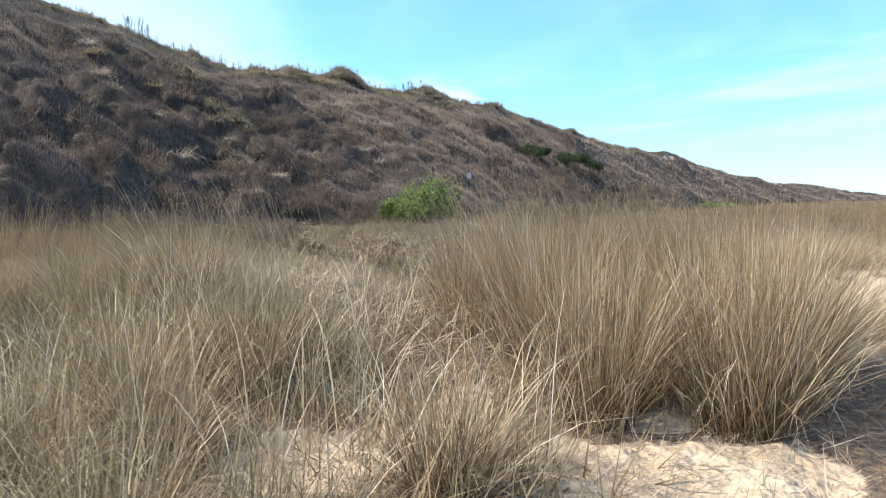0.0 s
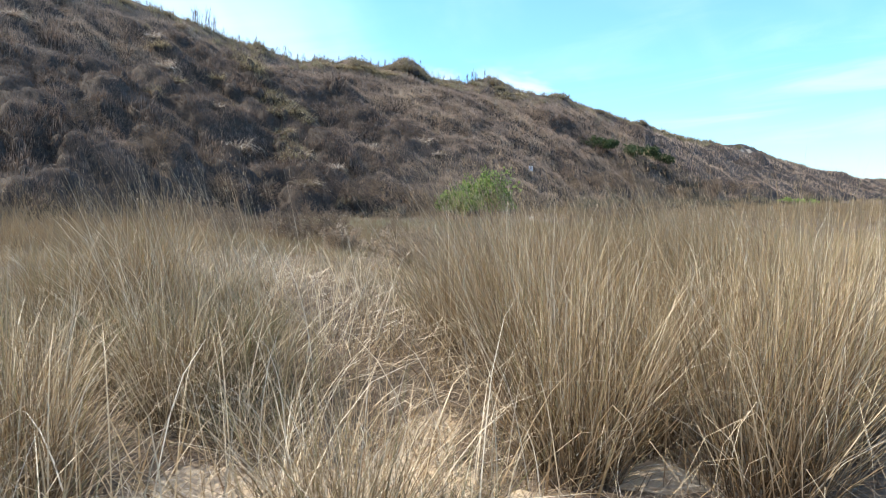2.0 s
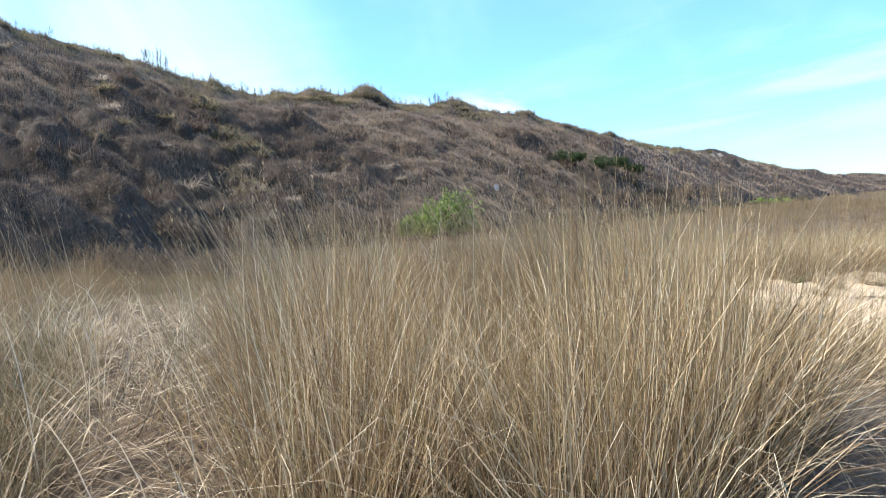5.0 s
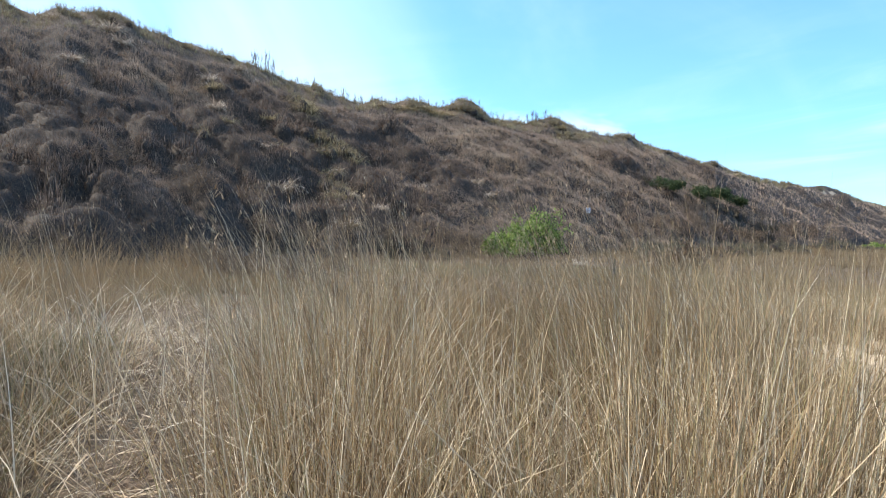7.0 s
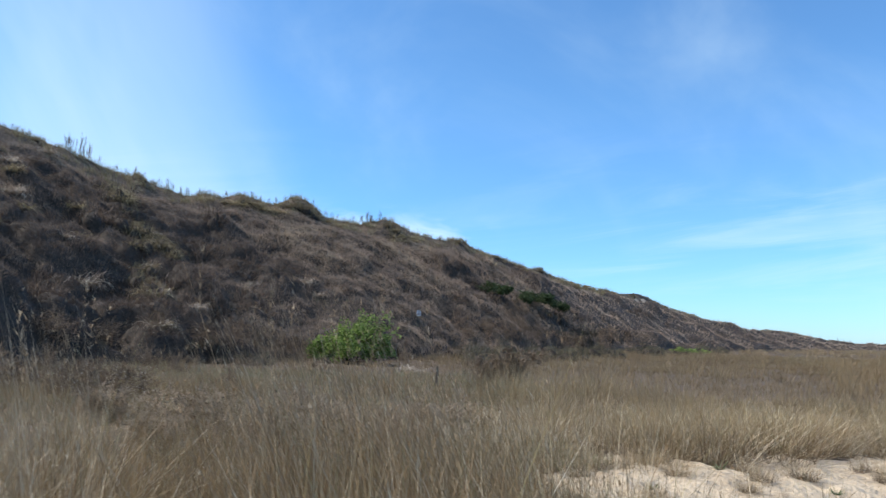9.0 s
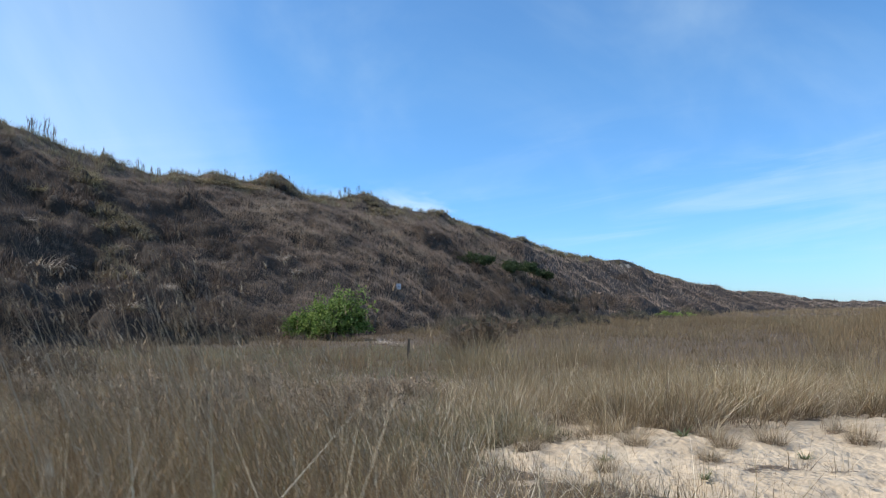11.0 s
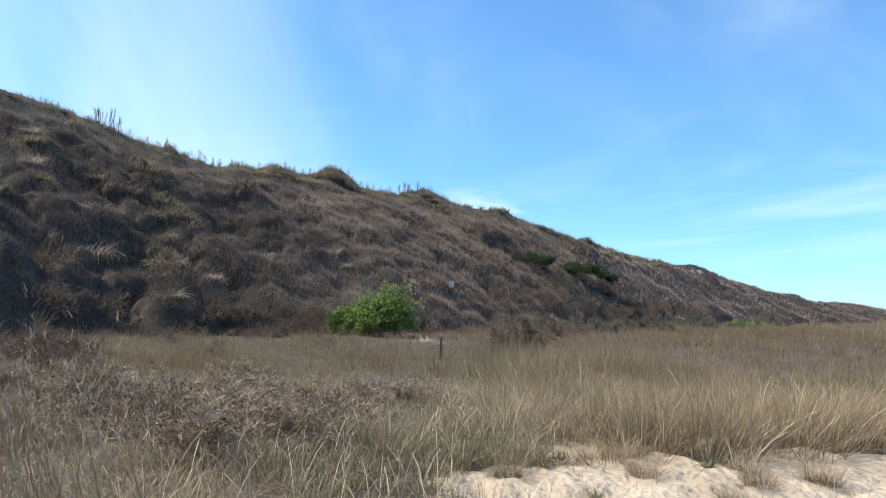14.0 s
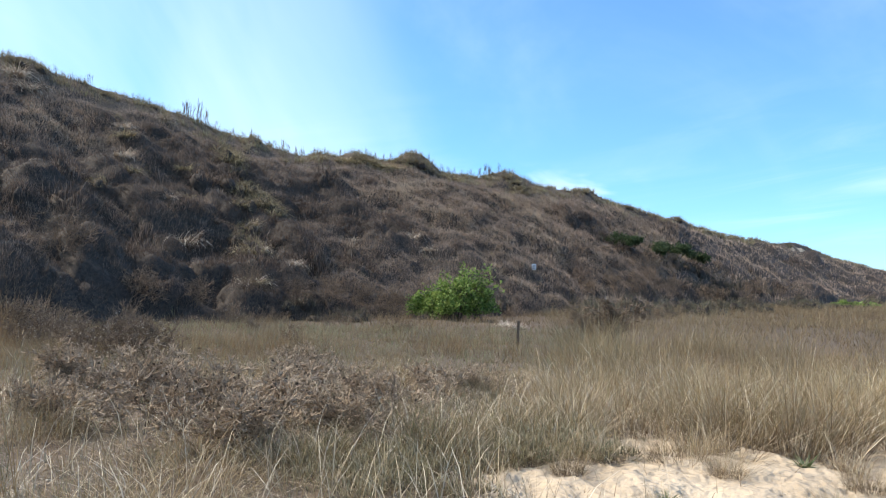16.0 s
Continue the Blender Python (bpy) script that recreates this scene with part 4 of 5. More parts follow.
leaning_clump([(2.55, 7.25, 1.0), (2.9, 7.6, 1.0), (3.1, 8.1, 0.95), (2.5, 7.9, 1.05), (2.1, 7.6, 1.05), (2.75, 8.5, 0.95), (2.2, 8.4, 1.0), (1.7, 8.3, 1.0), (3.0, 7.15, 0.98), (3.3, 7.35, 0.98), (2.75, 7.2, 1.0), (3.5, 7.6, 0.9), (3.15, 7.7, 0.98), (3.6, 8.0, 0.85), (3.45, 7.2, 0.85), (3.15, 7.3, 0.95)], 210, REED, 1.5, "dense clump of fine warm-brown grass leaning with the wind")
leaning_clump([(2.3, 4.95, 0.98), (2.6, 5.2, 0.98), (2.0, 4.85, 0.95), (1.2, 5.0, 0.95), (0.95, 5.5, 0.98), (2.9, 5.6, 0.95)], 34, STALK, 1.75, "sheaf of fine upright flowering stalks over a tussock", 0.28)
leaning_clump([(3.4, 7.25, 1.0), (3.55, 7.4, 0.92), (3.3, 7.1, 1.0), (3.2, 7.45, 1.0), (3.5, 7.7, 0.92), (3.1, 7.3, 1.0)], 18, STALK, 2.05, "sparse pale reddish stalks leaning far over with the wind", 1.25)

# ---- the ridge's plants ----


def on_ridge(x, y):
    s = slope_at(x, y)
    return (s > 0.0) & (s < 1.12)


def grassy(x, y):
    """Where grass stands in place of heath: along the crest and in patches."""
    s = slope_at(x, y)
    return np.clip(ease(s, 0.84, 0.97) + 0.45 * ease(wave(x, y, 4.0, 31), 0.66, 0.78) + 0.25 * ease(wave(x, y, 1.6, 32), 0.74, 0.88), 0, 1)


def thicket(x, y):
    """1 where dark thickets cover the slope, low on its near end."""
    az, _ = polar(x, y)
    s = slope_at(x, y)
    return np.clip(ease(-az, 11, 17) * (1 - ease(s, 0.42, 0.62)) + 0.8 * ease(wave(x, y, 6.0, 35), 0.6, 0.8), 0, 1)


def density(x, y, r):
    return np.clip(55 / r, 0.1, 1) ** 1.6


def heath_tone(x, y):
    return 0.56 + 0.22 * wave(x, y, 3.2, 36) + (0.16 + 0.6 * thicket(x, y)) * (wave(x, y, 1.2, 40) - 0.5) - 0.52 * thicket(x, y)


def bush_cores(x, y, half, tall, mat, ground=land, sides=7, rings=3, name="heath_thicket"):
    """The shade inside the bushes, built as a dark lumpy solid dome in each."""
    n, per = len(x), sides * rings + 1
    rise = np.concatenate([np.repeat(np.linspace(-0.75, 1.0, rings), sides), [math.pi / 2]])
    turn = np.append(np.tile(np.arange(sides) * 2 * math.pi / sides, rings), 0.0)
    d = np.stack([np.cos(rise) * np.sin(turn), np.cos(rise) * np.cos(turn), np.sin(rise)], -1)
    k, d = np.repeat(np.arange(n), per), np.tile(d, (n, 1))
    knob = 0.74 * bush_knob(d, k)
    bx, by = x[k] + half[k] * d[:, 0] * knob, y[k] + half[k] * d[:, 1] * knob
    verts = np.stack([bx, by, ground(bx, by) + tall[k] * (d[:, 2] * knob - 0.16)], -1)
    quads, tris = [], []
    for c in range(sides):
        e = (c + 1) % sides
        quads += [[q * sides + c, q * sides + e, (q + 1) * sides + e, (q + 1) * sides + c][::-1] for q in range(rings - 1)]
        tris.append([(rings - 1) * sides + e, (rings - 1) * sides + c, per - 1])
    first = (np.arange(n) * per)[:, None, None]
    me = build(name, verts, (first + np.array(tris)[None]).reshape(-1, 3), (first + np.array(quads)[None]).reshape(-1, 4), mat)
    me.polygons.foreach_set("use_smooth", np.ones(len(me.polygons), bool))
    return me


def domes(x, y, cell, seed, fill=1.0):
    """Closely set uneven domes, as bushes grow into one another: height from 0 to 1, and a number for each bush."""
    x = x + 0.45 * cell * (wave(x, y, 0.55 * cell, seed + 5) - 0.5)
    y = y + 0.45 * cell * (wave(x, y, 0.55 * cell, seed + 6) - 0.5)
    ix, iy = np.floor(x / cell).astype(np.int64), np.floor(y / cell).astype(np.int64)
    best, which = np.zeros(np.shape(x)), np.zeros(np.shape(x))
    for dx in (-1, 0, 1):
        for dy in (-1, 0, 1):
            jx, jy = ix + dx, iy + dy
            px, py = (jx + lattice(jx, jy, seed)) * cell, (jy + lattice(jx, jy, seed + 1)) * cell
            size = fill * (0.45 + 0.75 * lattice(jx, jy, seed + 2) ** 1.5)
            d2 = ((x - px) ** 2 + (y - py) ** 2) / (size * cell) ** 2
            high = size * np.sqrt(np.clip(1 - d2, 0, 1))
            which = np.where(high > best, lattice(jx, jy, seed + 3), which)
            best = np.maximum(best, high)
    return best, which


def canopy(x, y):
    """Height of the scrub over the ridge's ground, and the tone of each bush."""
    az, r = polar(x, y)
    deep, s, far = thicket(x, y), slope_at(x, y), ease(r, 70, 115)
    big, one = domes(x, y, 2.1, 71)
    small, two = domes(x, y, 0.95, 81)
    big_far, one_far = domes(x, y, 3.1, 74)
    small_far, two_far = domes(x, y, 1.4, 84)
    big, small = big + far * (1.3 * big_far - big), small + far * (1.3 * small_far - small)
    one, two = one + far * (one_far - one), two + far * (two_far - two)
    big, small = big * (1 - 0.45 * ease(az, 14, 26)), small * (1 - 0.3 * ease(az, 14, 26))
    high = (0.32 + 0.75 * deep) * big + (0.5 + 0.15 * deep) * small + 0.16 * (wave(x, y, 0.3, 91) - 0.5)
    thin = ease(s, -0.04, 0.04) * (1 - 0.85 * ease(s, 0.72, 0.95)) * (1 - bare(x, y)) * (1 - 0.5 * grassy(x, y))
    return high * thin, 0.6 * one + 0.4 * two


def heath_cover(count, az_low, az_high, r_low, r_high, columns, rows, twig, wide, label):
    az, s = np.meshgrid(np.linspace(az_low, az_high, columns), np.linspace(-0.05, 1.02, rows))
    foot, crest = np.interp(az, SMOOTH_AT, SMOOTH_FOOT), np.interp(az, SMOOTH_AT, SMOOTH_CREST)
    r = foot + s * (crest - foot)
    x, y = CX + r * np.sin(np.radians(az)), CY + r * np.cos(np.radians(az))
    high, _ = canopy(x, y)
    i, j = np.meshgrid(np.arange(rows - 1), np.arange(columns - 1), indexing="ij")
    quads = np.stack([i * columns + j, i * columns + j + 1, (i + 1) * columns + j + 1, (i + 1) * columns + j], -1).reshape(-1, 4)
    # Dark sheet below the twig tips, added as the shade inside the scrub.
    me = build("heath_thicket", np.stack([x, y, land(x, y) + high - 0.1], -1).reshape(-1, 3), None, quads, SHADE_FILL)
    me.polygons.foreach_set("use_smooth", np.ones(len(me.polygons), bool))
    tagged(new("heath_thicket", me), "dark sheet under the heath twigs, coloured as the shade inside the scrub", "scrub", kind="stuff")
    x, y, r = scatter(count, az_low, az_high, r_low, r_high, lambda x, y, r: (slope_at(x, y) > -0.03) * (slope_at(x, y) < 1.03) * (1 - 0.7 * grassy(x, y)) * np.clip(50 / r, 0.1, 1) ** 1.5 * (1 - bare(x, y)))
    n = len(x)
    high, bush = canopy(x, y)
    gx, gy = canopy(x + 0.12, y)[0] - high, canopy(x, y + 0.12)[0] - high
    fall = np.hypot(gx, gy) / 0.12
    heading = np.arctan2(-gx, -gy) + rng.normal(0, 0.9, n)
    lean = 0.6 * np.arctan(fall) + np.abs(rng.normal(0, 0.42, n))
    length = twig * (0.7 + 0.6 * bush) * rng.uniform(0.4, 1.3, n) * np.clip(r / 60, 0.8, 1.3) * (1 - 0.45 * ease(slope_at(x, y), 0.75, 0.98))
    base = np.stack([x, y, land(x, y) + high - rng.uniform(0.08, 0.3, n)], -1)
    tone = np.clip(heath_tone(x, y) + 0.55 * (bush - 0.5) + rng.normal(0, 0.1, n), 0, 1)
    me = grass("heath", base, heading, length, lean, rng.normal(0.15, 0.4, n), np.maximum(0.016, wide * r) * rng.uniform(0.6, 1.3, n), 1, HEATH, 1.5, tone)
    tagged(new("heath", me), label, "scrub", kind="stuff")


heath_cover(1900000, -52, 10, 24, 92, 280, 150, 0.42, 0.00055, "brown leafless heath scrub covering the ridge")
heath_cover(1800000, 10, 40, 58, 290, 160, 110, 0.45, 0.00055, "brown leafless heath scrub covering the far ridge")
x, y, r = scatter(22000, -50, 16, 24, 115, lambda x, y, r: on_ridge(x, y) * np.clip(grassy(x, y) + 0.05, 0, 1) * density(x, y, r) * (1 - 0.8 * bare(x, y)))
tufts("ridge_grass", x, y, r, 28, 0.28, 0.58, HILL_GRASS, 0.5, 0.02, 2, "tufts of yellowish grass on the ridge and its crest", None, 0.3 * wave(x, y, 3.0, 39), 0.0005)
x, y, r = scatter(17000, 8, 36, 75, 290, lambda x, y, r: on_ridge(x, y) * np.clip(grassy(x, y) + 0.1, 0, 1) * (1 - bare(x, y)))
tufts("ridge_grass", x, y, r, 12, 0.6, 0.5, HILL_GRASS, 0.7, 0.03, 1, "yellowish grass on the far ridge", None, 0.05)

# ---- shrubs ----


def limbs(segments, sides=4):
    """Tapered sticks: rows of two ends and two radii."""
    p0, p1 = np.array([s[0] for s in segments]), np.array([s[1] for s in segments])
    r0, r1 = np.array([s[2] for s in segments]), np.array([s[3] for s in segments])
    way = p1 - p0
    way /= np.linalg.norm(way, axis=1, keepdims=True) + 1e-9
    some = np.where(np.abs(way[:, 2:]) < 0.8, [[0, 0, 1.0]], [[1.0, 0, 0]])
    u = np.cross(way, some)
    u /= np.linalg.norm(u, axis=1, keepdims=True)
    v = np.cross(way, u)
    rings = []
    for p, r in ((p0, r0), (p1, r1)):
        for k in range(sides):
            c = 2 * math.pi * k / sides
            rings.append(p + r[:, None] * (math.cos(c) * u + math.sin(c) * v))
    verts = np.stack(rings, 1).reshape(-1, 3)
    first = (np.arange(len(p0)) * 2 * sides)[:, None]
    quads = np.concatenate([first + np.array([[k, (k + 1) % sides, sides + (k + 1) % sides, sides + k]]) for k in range(sides)], 0)
    return verts, quads


def grow(start, way, length, radius, depth, fork, spread_by, rise, out):
    """Branches that fork and thin out; their tips are returned."""
    tips = []
    p, d = np.array(start, float), np.array(way, float)
    steps = 3
    for k in range(steps):
        d = d + rng.normal(0, 0.16, 3) + np.array([0, 0, rise])
        d /= np.linalg.norm(d)
        q = p + d * length / steps
        out.append((p, q, radius * (1 - 0.22 * k), radius * (1 - 0.22 * (k + 1))))
        p = q
        if depth > 0:
            for _ in range(fork if k else 1):
                side = d + rng.normal(0, spread_by, 3)
                side /= np.linalg.norm(side)
                tips += grow(p, side, length * rng.uniform(0.5, 0.75), radius * 0.5, depth - 1, fork, spread_by, rise, out)
    tips.append((p, d))
    return tips


def leaf_cloud(points, count, reach, size, mat, name):
    """Folded leaves round the ends of the twigs."""
    n = len(points) * count
    at = np.repeat(points, count, 0) + rng.normal(0, reach, (n, 3))
    return folded(name, at, size, mat)


def folded(name, at, size, mat):
    n = len(at)
    way = rng.normal(0, 1, (n, 3)) + np.array([0, 0, 0.4])
    way /= np.linalg.norm(way, axis=1, keepdims=True)
    side = np.cross(way, rng.normal(0, 1, (n, 3)))
    side /= np.linalg.norm(side, axis=1, keepdims=True) + 1e-9
    up = np.cross(way, side)
    long, wide = (size * rng.uniform(0.6, 1.3, n))[:, None], (size * rng.uniform(0.25, 0.45, n))[:, None]
    v = np.stack([at, at + way * long * 0.5 + side * wide + up * wide * 0.4, at + way * long, at + way * long * 0.5 - side * wide + up * wide * 0.4], 1).reshape(-1, 3)
    f = (np.arange(n) * 4)[:, None]
    tris = np.concatenate([f + np.array([[0, 1, 2]]), f + np.array([[0, 2, 3]])], 0)
    return build(name, v, tris, None, mat, np.tile([0.0, 0.6, 1.0, 0.6], n))


def footing_low(x, y):
    x, y = np.array([x], float), np.array([y], float)
    return float((land(x, y) + 0.5 * canopy(x, y)[0])[0])


def leafy_shrub(name, x, y, lobes, leaf, mat, stems, sprays, label, category="shrub"):
    """A shrub of several rounded lobes (dx, dy, height, half width): forked stems, and sprays of leaves over an uneven dome."""
    ob = new(name)
    ob.location = (x, y, footing_low(x, y) - 0.05)
    points = []
    for dx, dy, tall, half in lobes:
        for _ in range(stems):
            wood = []
            a = rng.uniform(0, 2 * np.pi)
            lean = rng.uniform(0.1, 1.0) * half / tall
            way = np.array([math.sin(a) * lean, math.cos(a) * lean, 1.0])
            tips = grow((dx + rng.normal(0, 0.2 * half), dy + rng.normal(0, 0.2 * half), 0), way / np.linalg.norm(way), tall * rng.uniform(0.45, 0.62), 0.018 * tall, 2, 2, 0.6, 0.02, wood)
            v, q = limbs(wood)
            part("stem", build("stem", v, None, q, BARK), ob, "dark forking stem")
            points += [t[0] for t in tips]
        n = sprays
        d = rng.normal(0, 1, (n, 3))
        d[:, 2] = np.abs(d[:, 2]) * 0.9 - 0.1
        d /= np.linalg.norm(d, axis=1, keepdims=True)
        rough = 0.62 + 0.5 * wave(d[:, 0] * 4 + 9 * dx, d[:, 1] * 4 + d[:, 2] * 5, 1.0, 51)
        shell = rough * rng.uniform(0.55, 1.0, n) ** 0.5
        points += list(np.stack([dx + d[:, 0] * half * shell, dy + d[:, 1] * half * shell, tall * 0.28 + d[:, 2] * tall * 0.72 * shell], -1))
        for e in d[: n // 4]:
            along = np.linspace(0.55, rng.uniform(0.8, 1.08), 6)
            points += list(np.stack([dx + e[0] * half * along, dy + e[1] * half * along, tall * (0.25 + 0.62 * e[2] * along + 0.32 * (along - 0.5) ** 2 * 2)], -1) + rng.normal(0, 0.03, (6, 3)))
    part("foliage", leaf_cloud(np.array(points), 7, 0.55 * leaf, leaf, mat, "foliage"), ob, kind="stuff")
    return tagged(ob, label, category)


leafy_shrub("green_shrub", -0.6, 43.0, [(0.6, 0.1, 2.6, 1.05), (-0.4, 0, 2.15, 0.95), (1.4, -0.1, 1.95, 0.85), (-1.5, -0.2, 1.3, 0.75), (0.2, -0.7, 1.7, 1.0)], 0.15, GREEN, 3, 80,
            "bright green leafy shrub at the foot of the ridge")
for gx, gy, lobes in ((9.4, 71.5, [(-0.9, 0, 0.95, 0.9), (0.5, 0.5, 1.25, 1.0), (1.8, -0.3, 0.8, 0.7)]), (14.6, 78.2, [(0.3, 0.6, 1.3, 1.1), (-1.5, 0, 0.9, 0.8), (1.8, -0.8, 0.95, 0.9), (-0.4, -1.6, 0.8, 0.9)]), (17.6, 82.4, [(0, 0, 1.2, 1.1), (1.7, 0.6, 0.9, 0.9)])):
    leafy_shrub("evergreen_bush", gx, gy, lobes, 0.17, DARK_GREEN, 3, 62, "dark green bush on the ridge's slope")
for gx, gy, tall in ((34.9, 89.6, 0.6), (37.4, 90.8, 0.45)):
    leafy_shrub("green_shrub", gx, gy, [(0, 0, tall, 1.0), (1.0, 0, tall * 0.8, 0.7)], 0.2, GREEN, 3, 50, "low green shrub far along the ridge's foot")


def bare_shrub(name, tall, half, stems, depth, thick, mat, twig_mat, label, twigs=3, fork=2, withered=0):
    """A leafless shrub: forking stems with a haze of fine twigs at their ends."""
    ob = new(name)
    fine, ends = [], []
    for _ in range(stems):
        wood = []
        a = rng.uniform(0, 2 * np.pi)
        lean = rng.uniform(0.15, 1.1) * half / tall
        way = np.array([math.sin(a) * lean, math.cos(a) * lean, 1.0])
        tips = grow((rng.normal(0, 0.18 * half), rng.normal(0, 0.18 * half), -0.05), way / np.linalg.norm(way), tall * rng.uniform(0.45, 0.7), thick, depth, fork, 0.6, 0.0, wood)
        v, q = limbs(wood, 3)
        part("stem", build("stem", v, None, q, mat), ob)
        for p, d in tips:
            ends.append(p)
            for _ in range(twigs):
                w = d + rng.normal(0, 0.6, 3)
                w /= np.linalg.norm(w)
                fine.append((p, p + w * tall * rng.uniform(0.08, 0.22), thick * 0.7, thick * 0.5))
    v, q = limbs(fine, 3)
    part("twig_haze", build("twig_haze", v, None, q, twig_mat), ob, "haze of fine pale twigs", "stuff")
    if withered:
        part("withered_foliage", leaf_cloud(np.array(ends), withered, 0.06, 0.04, WITHERED, "withered_foliage"), ob, "curled pale withered leaves", "stuff")
    return tagged(ob, label, "shrub", "leafless shrubs")


def footing(x, y):
    """Where a plant stands: on the ground, or among the scrub of the ridge."""
    x, y = np.array([x], float), np.array([y], float)
    return float((land(x, y) + 0.88 * canopy(x, y)[0])[0])


def copies(ob, places, uneven=0.0, sunk=0.03):
    first = True
    for x, y, size in places:
        m = Matrix.Translation((x, y, footing(x, y) - sunk * size)) @ Matrix.Rotation(rng.uniform(0, 6.28), 4, "Z")
        c = ob if first else copy_thing(ob, m)
        if first:
            c.matrix_basis = m
        c.scale = (size * (1 + uneven * rng.uniform(-1, 1.4)), size * (1 + uneven * rng.uniform(-1, 1.4)), size * rng.uniform(0.85 - 0.5 * uneven, 1.1 + 0.3 * uneven))
        first = False


dead_bush = bare_shrub("dead_shrub", 1.2, 0.55, 6, 2, 0.028, BARK, TWIG, "dark dead shrub standing in the grass of the slack", 4)
copies(dead_bush, [(6.4, 30.6, 1.0), (5.5, 31.4, 0.7)])
# Low, prickly shrubs in the hollow.
low = bare_shrub("thorny_shrub", 0.66, 0.85, 9, 2, 0.009, TWIG, PALE_TWIG, "low thorny shrub with silvery twigs and withered leaves", 9, 2, 2)
copies(low, [(1.75, 13.3, 1.05), (2.6, 13.8, 0.9), (1.4, 14.9, 1.05), (2.5, 15.3, 0.9), (0.4, 14.2, 1.0), (2.9, 16.6, 0.85), (3.4, 17.6, 0.8), (1.2, 16.8, 0.9), (-1.0, 15.6, 1.0), (-2.4, 16.6, 0.9), (0.3, 18.2, 0.8), (-0.5, 13.6, 0.9)])
mid_scrub = bare_shrub("brown_scrub", 1.25, 1.3, 9, 2, 0.012, TWIG, TWIG, "rounded brown twiggy shrub standing in the hollow's grass", 3, 2, 7)
copies(mid_scrub, [(-4.4, 20.9, 0.95), (-5.5, 21.6, 0.85), (-7.8, 23.2, 0.9), (-9.4, 24.5, 1.0), (-6.6, 24.6, 0.8)])
far_scrub = bare_shrub("brown_scrub", 1.25, 1.3, 5, 2, 0.016, TWIG, TWIG, "rounded brown twiggy shrub in the grass of the slack", 2, 2, 5)
copies(far_scrub, [(-11.5, 27.5, 0.9), (-9.8, 29.5, 0.8), (-3.0, 27.0, 0.5), (-6.0, 31.0, 0.6), (-1.2, 33.0, 0.5), (-4.2, 35.5, 0.6), (6.6, 39.0, 0.7), (7.5, 40.2, 0.8), (5.6, 37.2, 0.5), (2.2, 45.6, 0.6), (9.5, 44.0, 0.6), (11.0, 50.0, 0.7), (-8.0, 34.0, 0.7), (-7.4, 36.6, 0.6)])
tall_scrub = bare_shrub("grey_scrub", 1.7, 1.5, 6, 2, 0.018, TWIG, TWIG, "rounded grey-brown leafless shrub at the foot of the ridge", 2)
copies(tall_scrub, [(-12.2, 33.6, 0.85), (-10.8, 36.0, 0.8), (-14.6, 32.6, 1.0), (-9.2, 37.6, 0.7), (-7.5, 39.0, 0.8), (-6.2, 40.3, 0.85), (-4.6, 41.6, 0.85), (-3.2, 42.6, 0.7), (-17.0, 31.0, 1.0), (9.1, 61.5, 0.9), (11.8, 64.5, 1.0),
                    (14.4, 68.5, 1.0), (17.0, 71.5, 1.0), (19.6, 75.0, 1.1), (22.0, 78.5, 1.0), (12.4, 69.0, 1.0), (19.2, 79.0, 1.1), (25.5, 84.0, 1.1), (29.0, 89.0, 1.1), (7.2, 58.6, 0.8)])


def pale_tuft(reach, tall, count, mat, label):
    """A drooping tuft of bleached grass."""
    r, a = reach * np.sqrt(rng.uniform(0, 1, count)), rng.uniform(0, 2 * np.pi, count)
    base = np.stack([r * np.sin(a), r * np.cos(a), np.full(count, -0.03)], -1)
    ob = new("pale_grass_tuft")
    part("leaf_sheaf", grass("leaf_sheaf", base, a + rng.normal(0, 0.7, count), tall * rng.uniform(0.45, 1.1, count), np.abs(rng.normal(0.25, 0.3, count)), rng.uniform(1.3, 2.6, count),
                             rng.uniform(0.015, 0.03, count), 5, mat, 0.9), ob, kind="stuff")
    return tagged(ob, label, "grass tussock", "pale tufts on the ridge")


copies(pale_tuft(0.6, 1.5, 240, OLIVE, "drooping yellow-olive grass tuft on the spur of the ridge"),
       [(-17.8, 52.9, 1.0), (-16.9, 51.6, 0.9), (-16.3, 50.9, 1.05), (-15.2, 49.6, 0.85), (-14.2, 48.4, 1.1), (-13.3, 48.5, 0.9), (-12.5, 47.5, 1.0), (-11.8, 47.2, 0.9), (-13.4, 46.0, 0.8), (-12.4, 44.6, 0.9), (-11.2, 43.0, 0.8), (-10.7, 41.8, 1.0),
        (-18.4, 39.8, 0.7), (-18.2, 42.6, 0.8), (-20.6, 46.0, 0.8), (-9.3, 39.0, 0.7), (-15.6, 44.0, 0.7), (-17.2, 46.5, 0.7)])
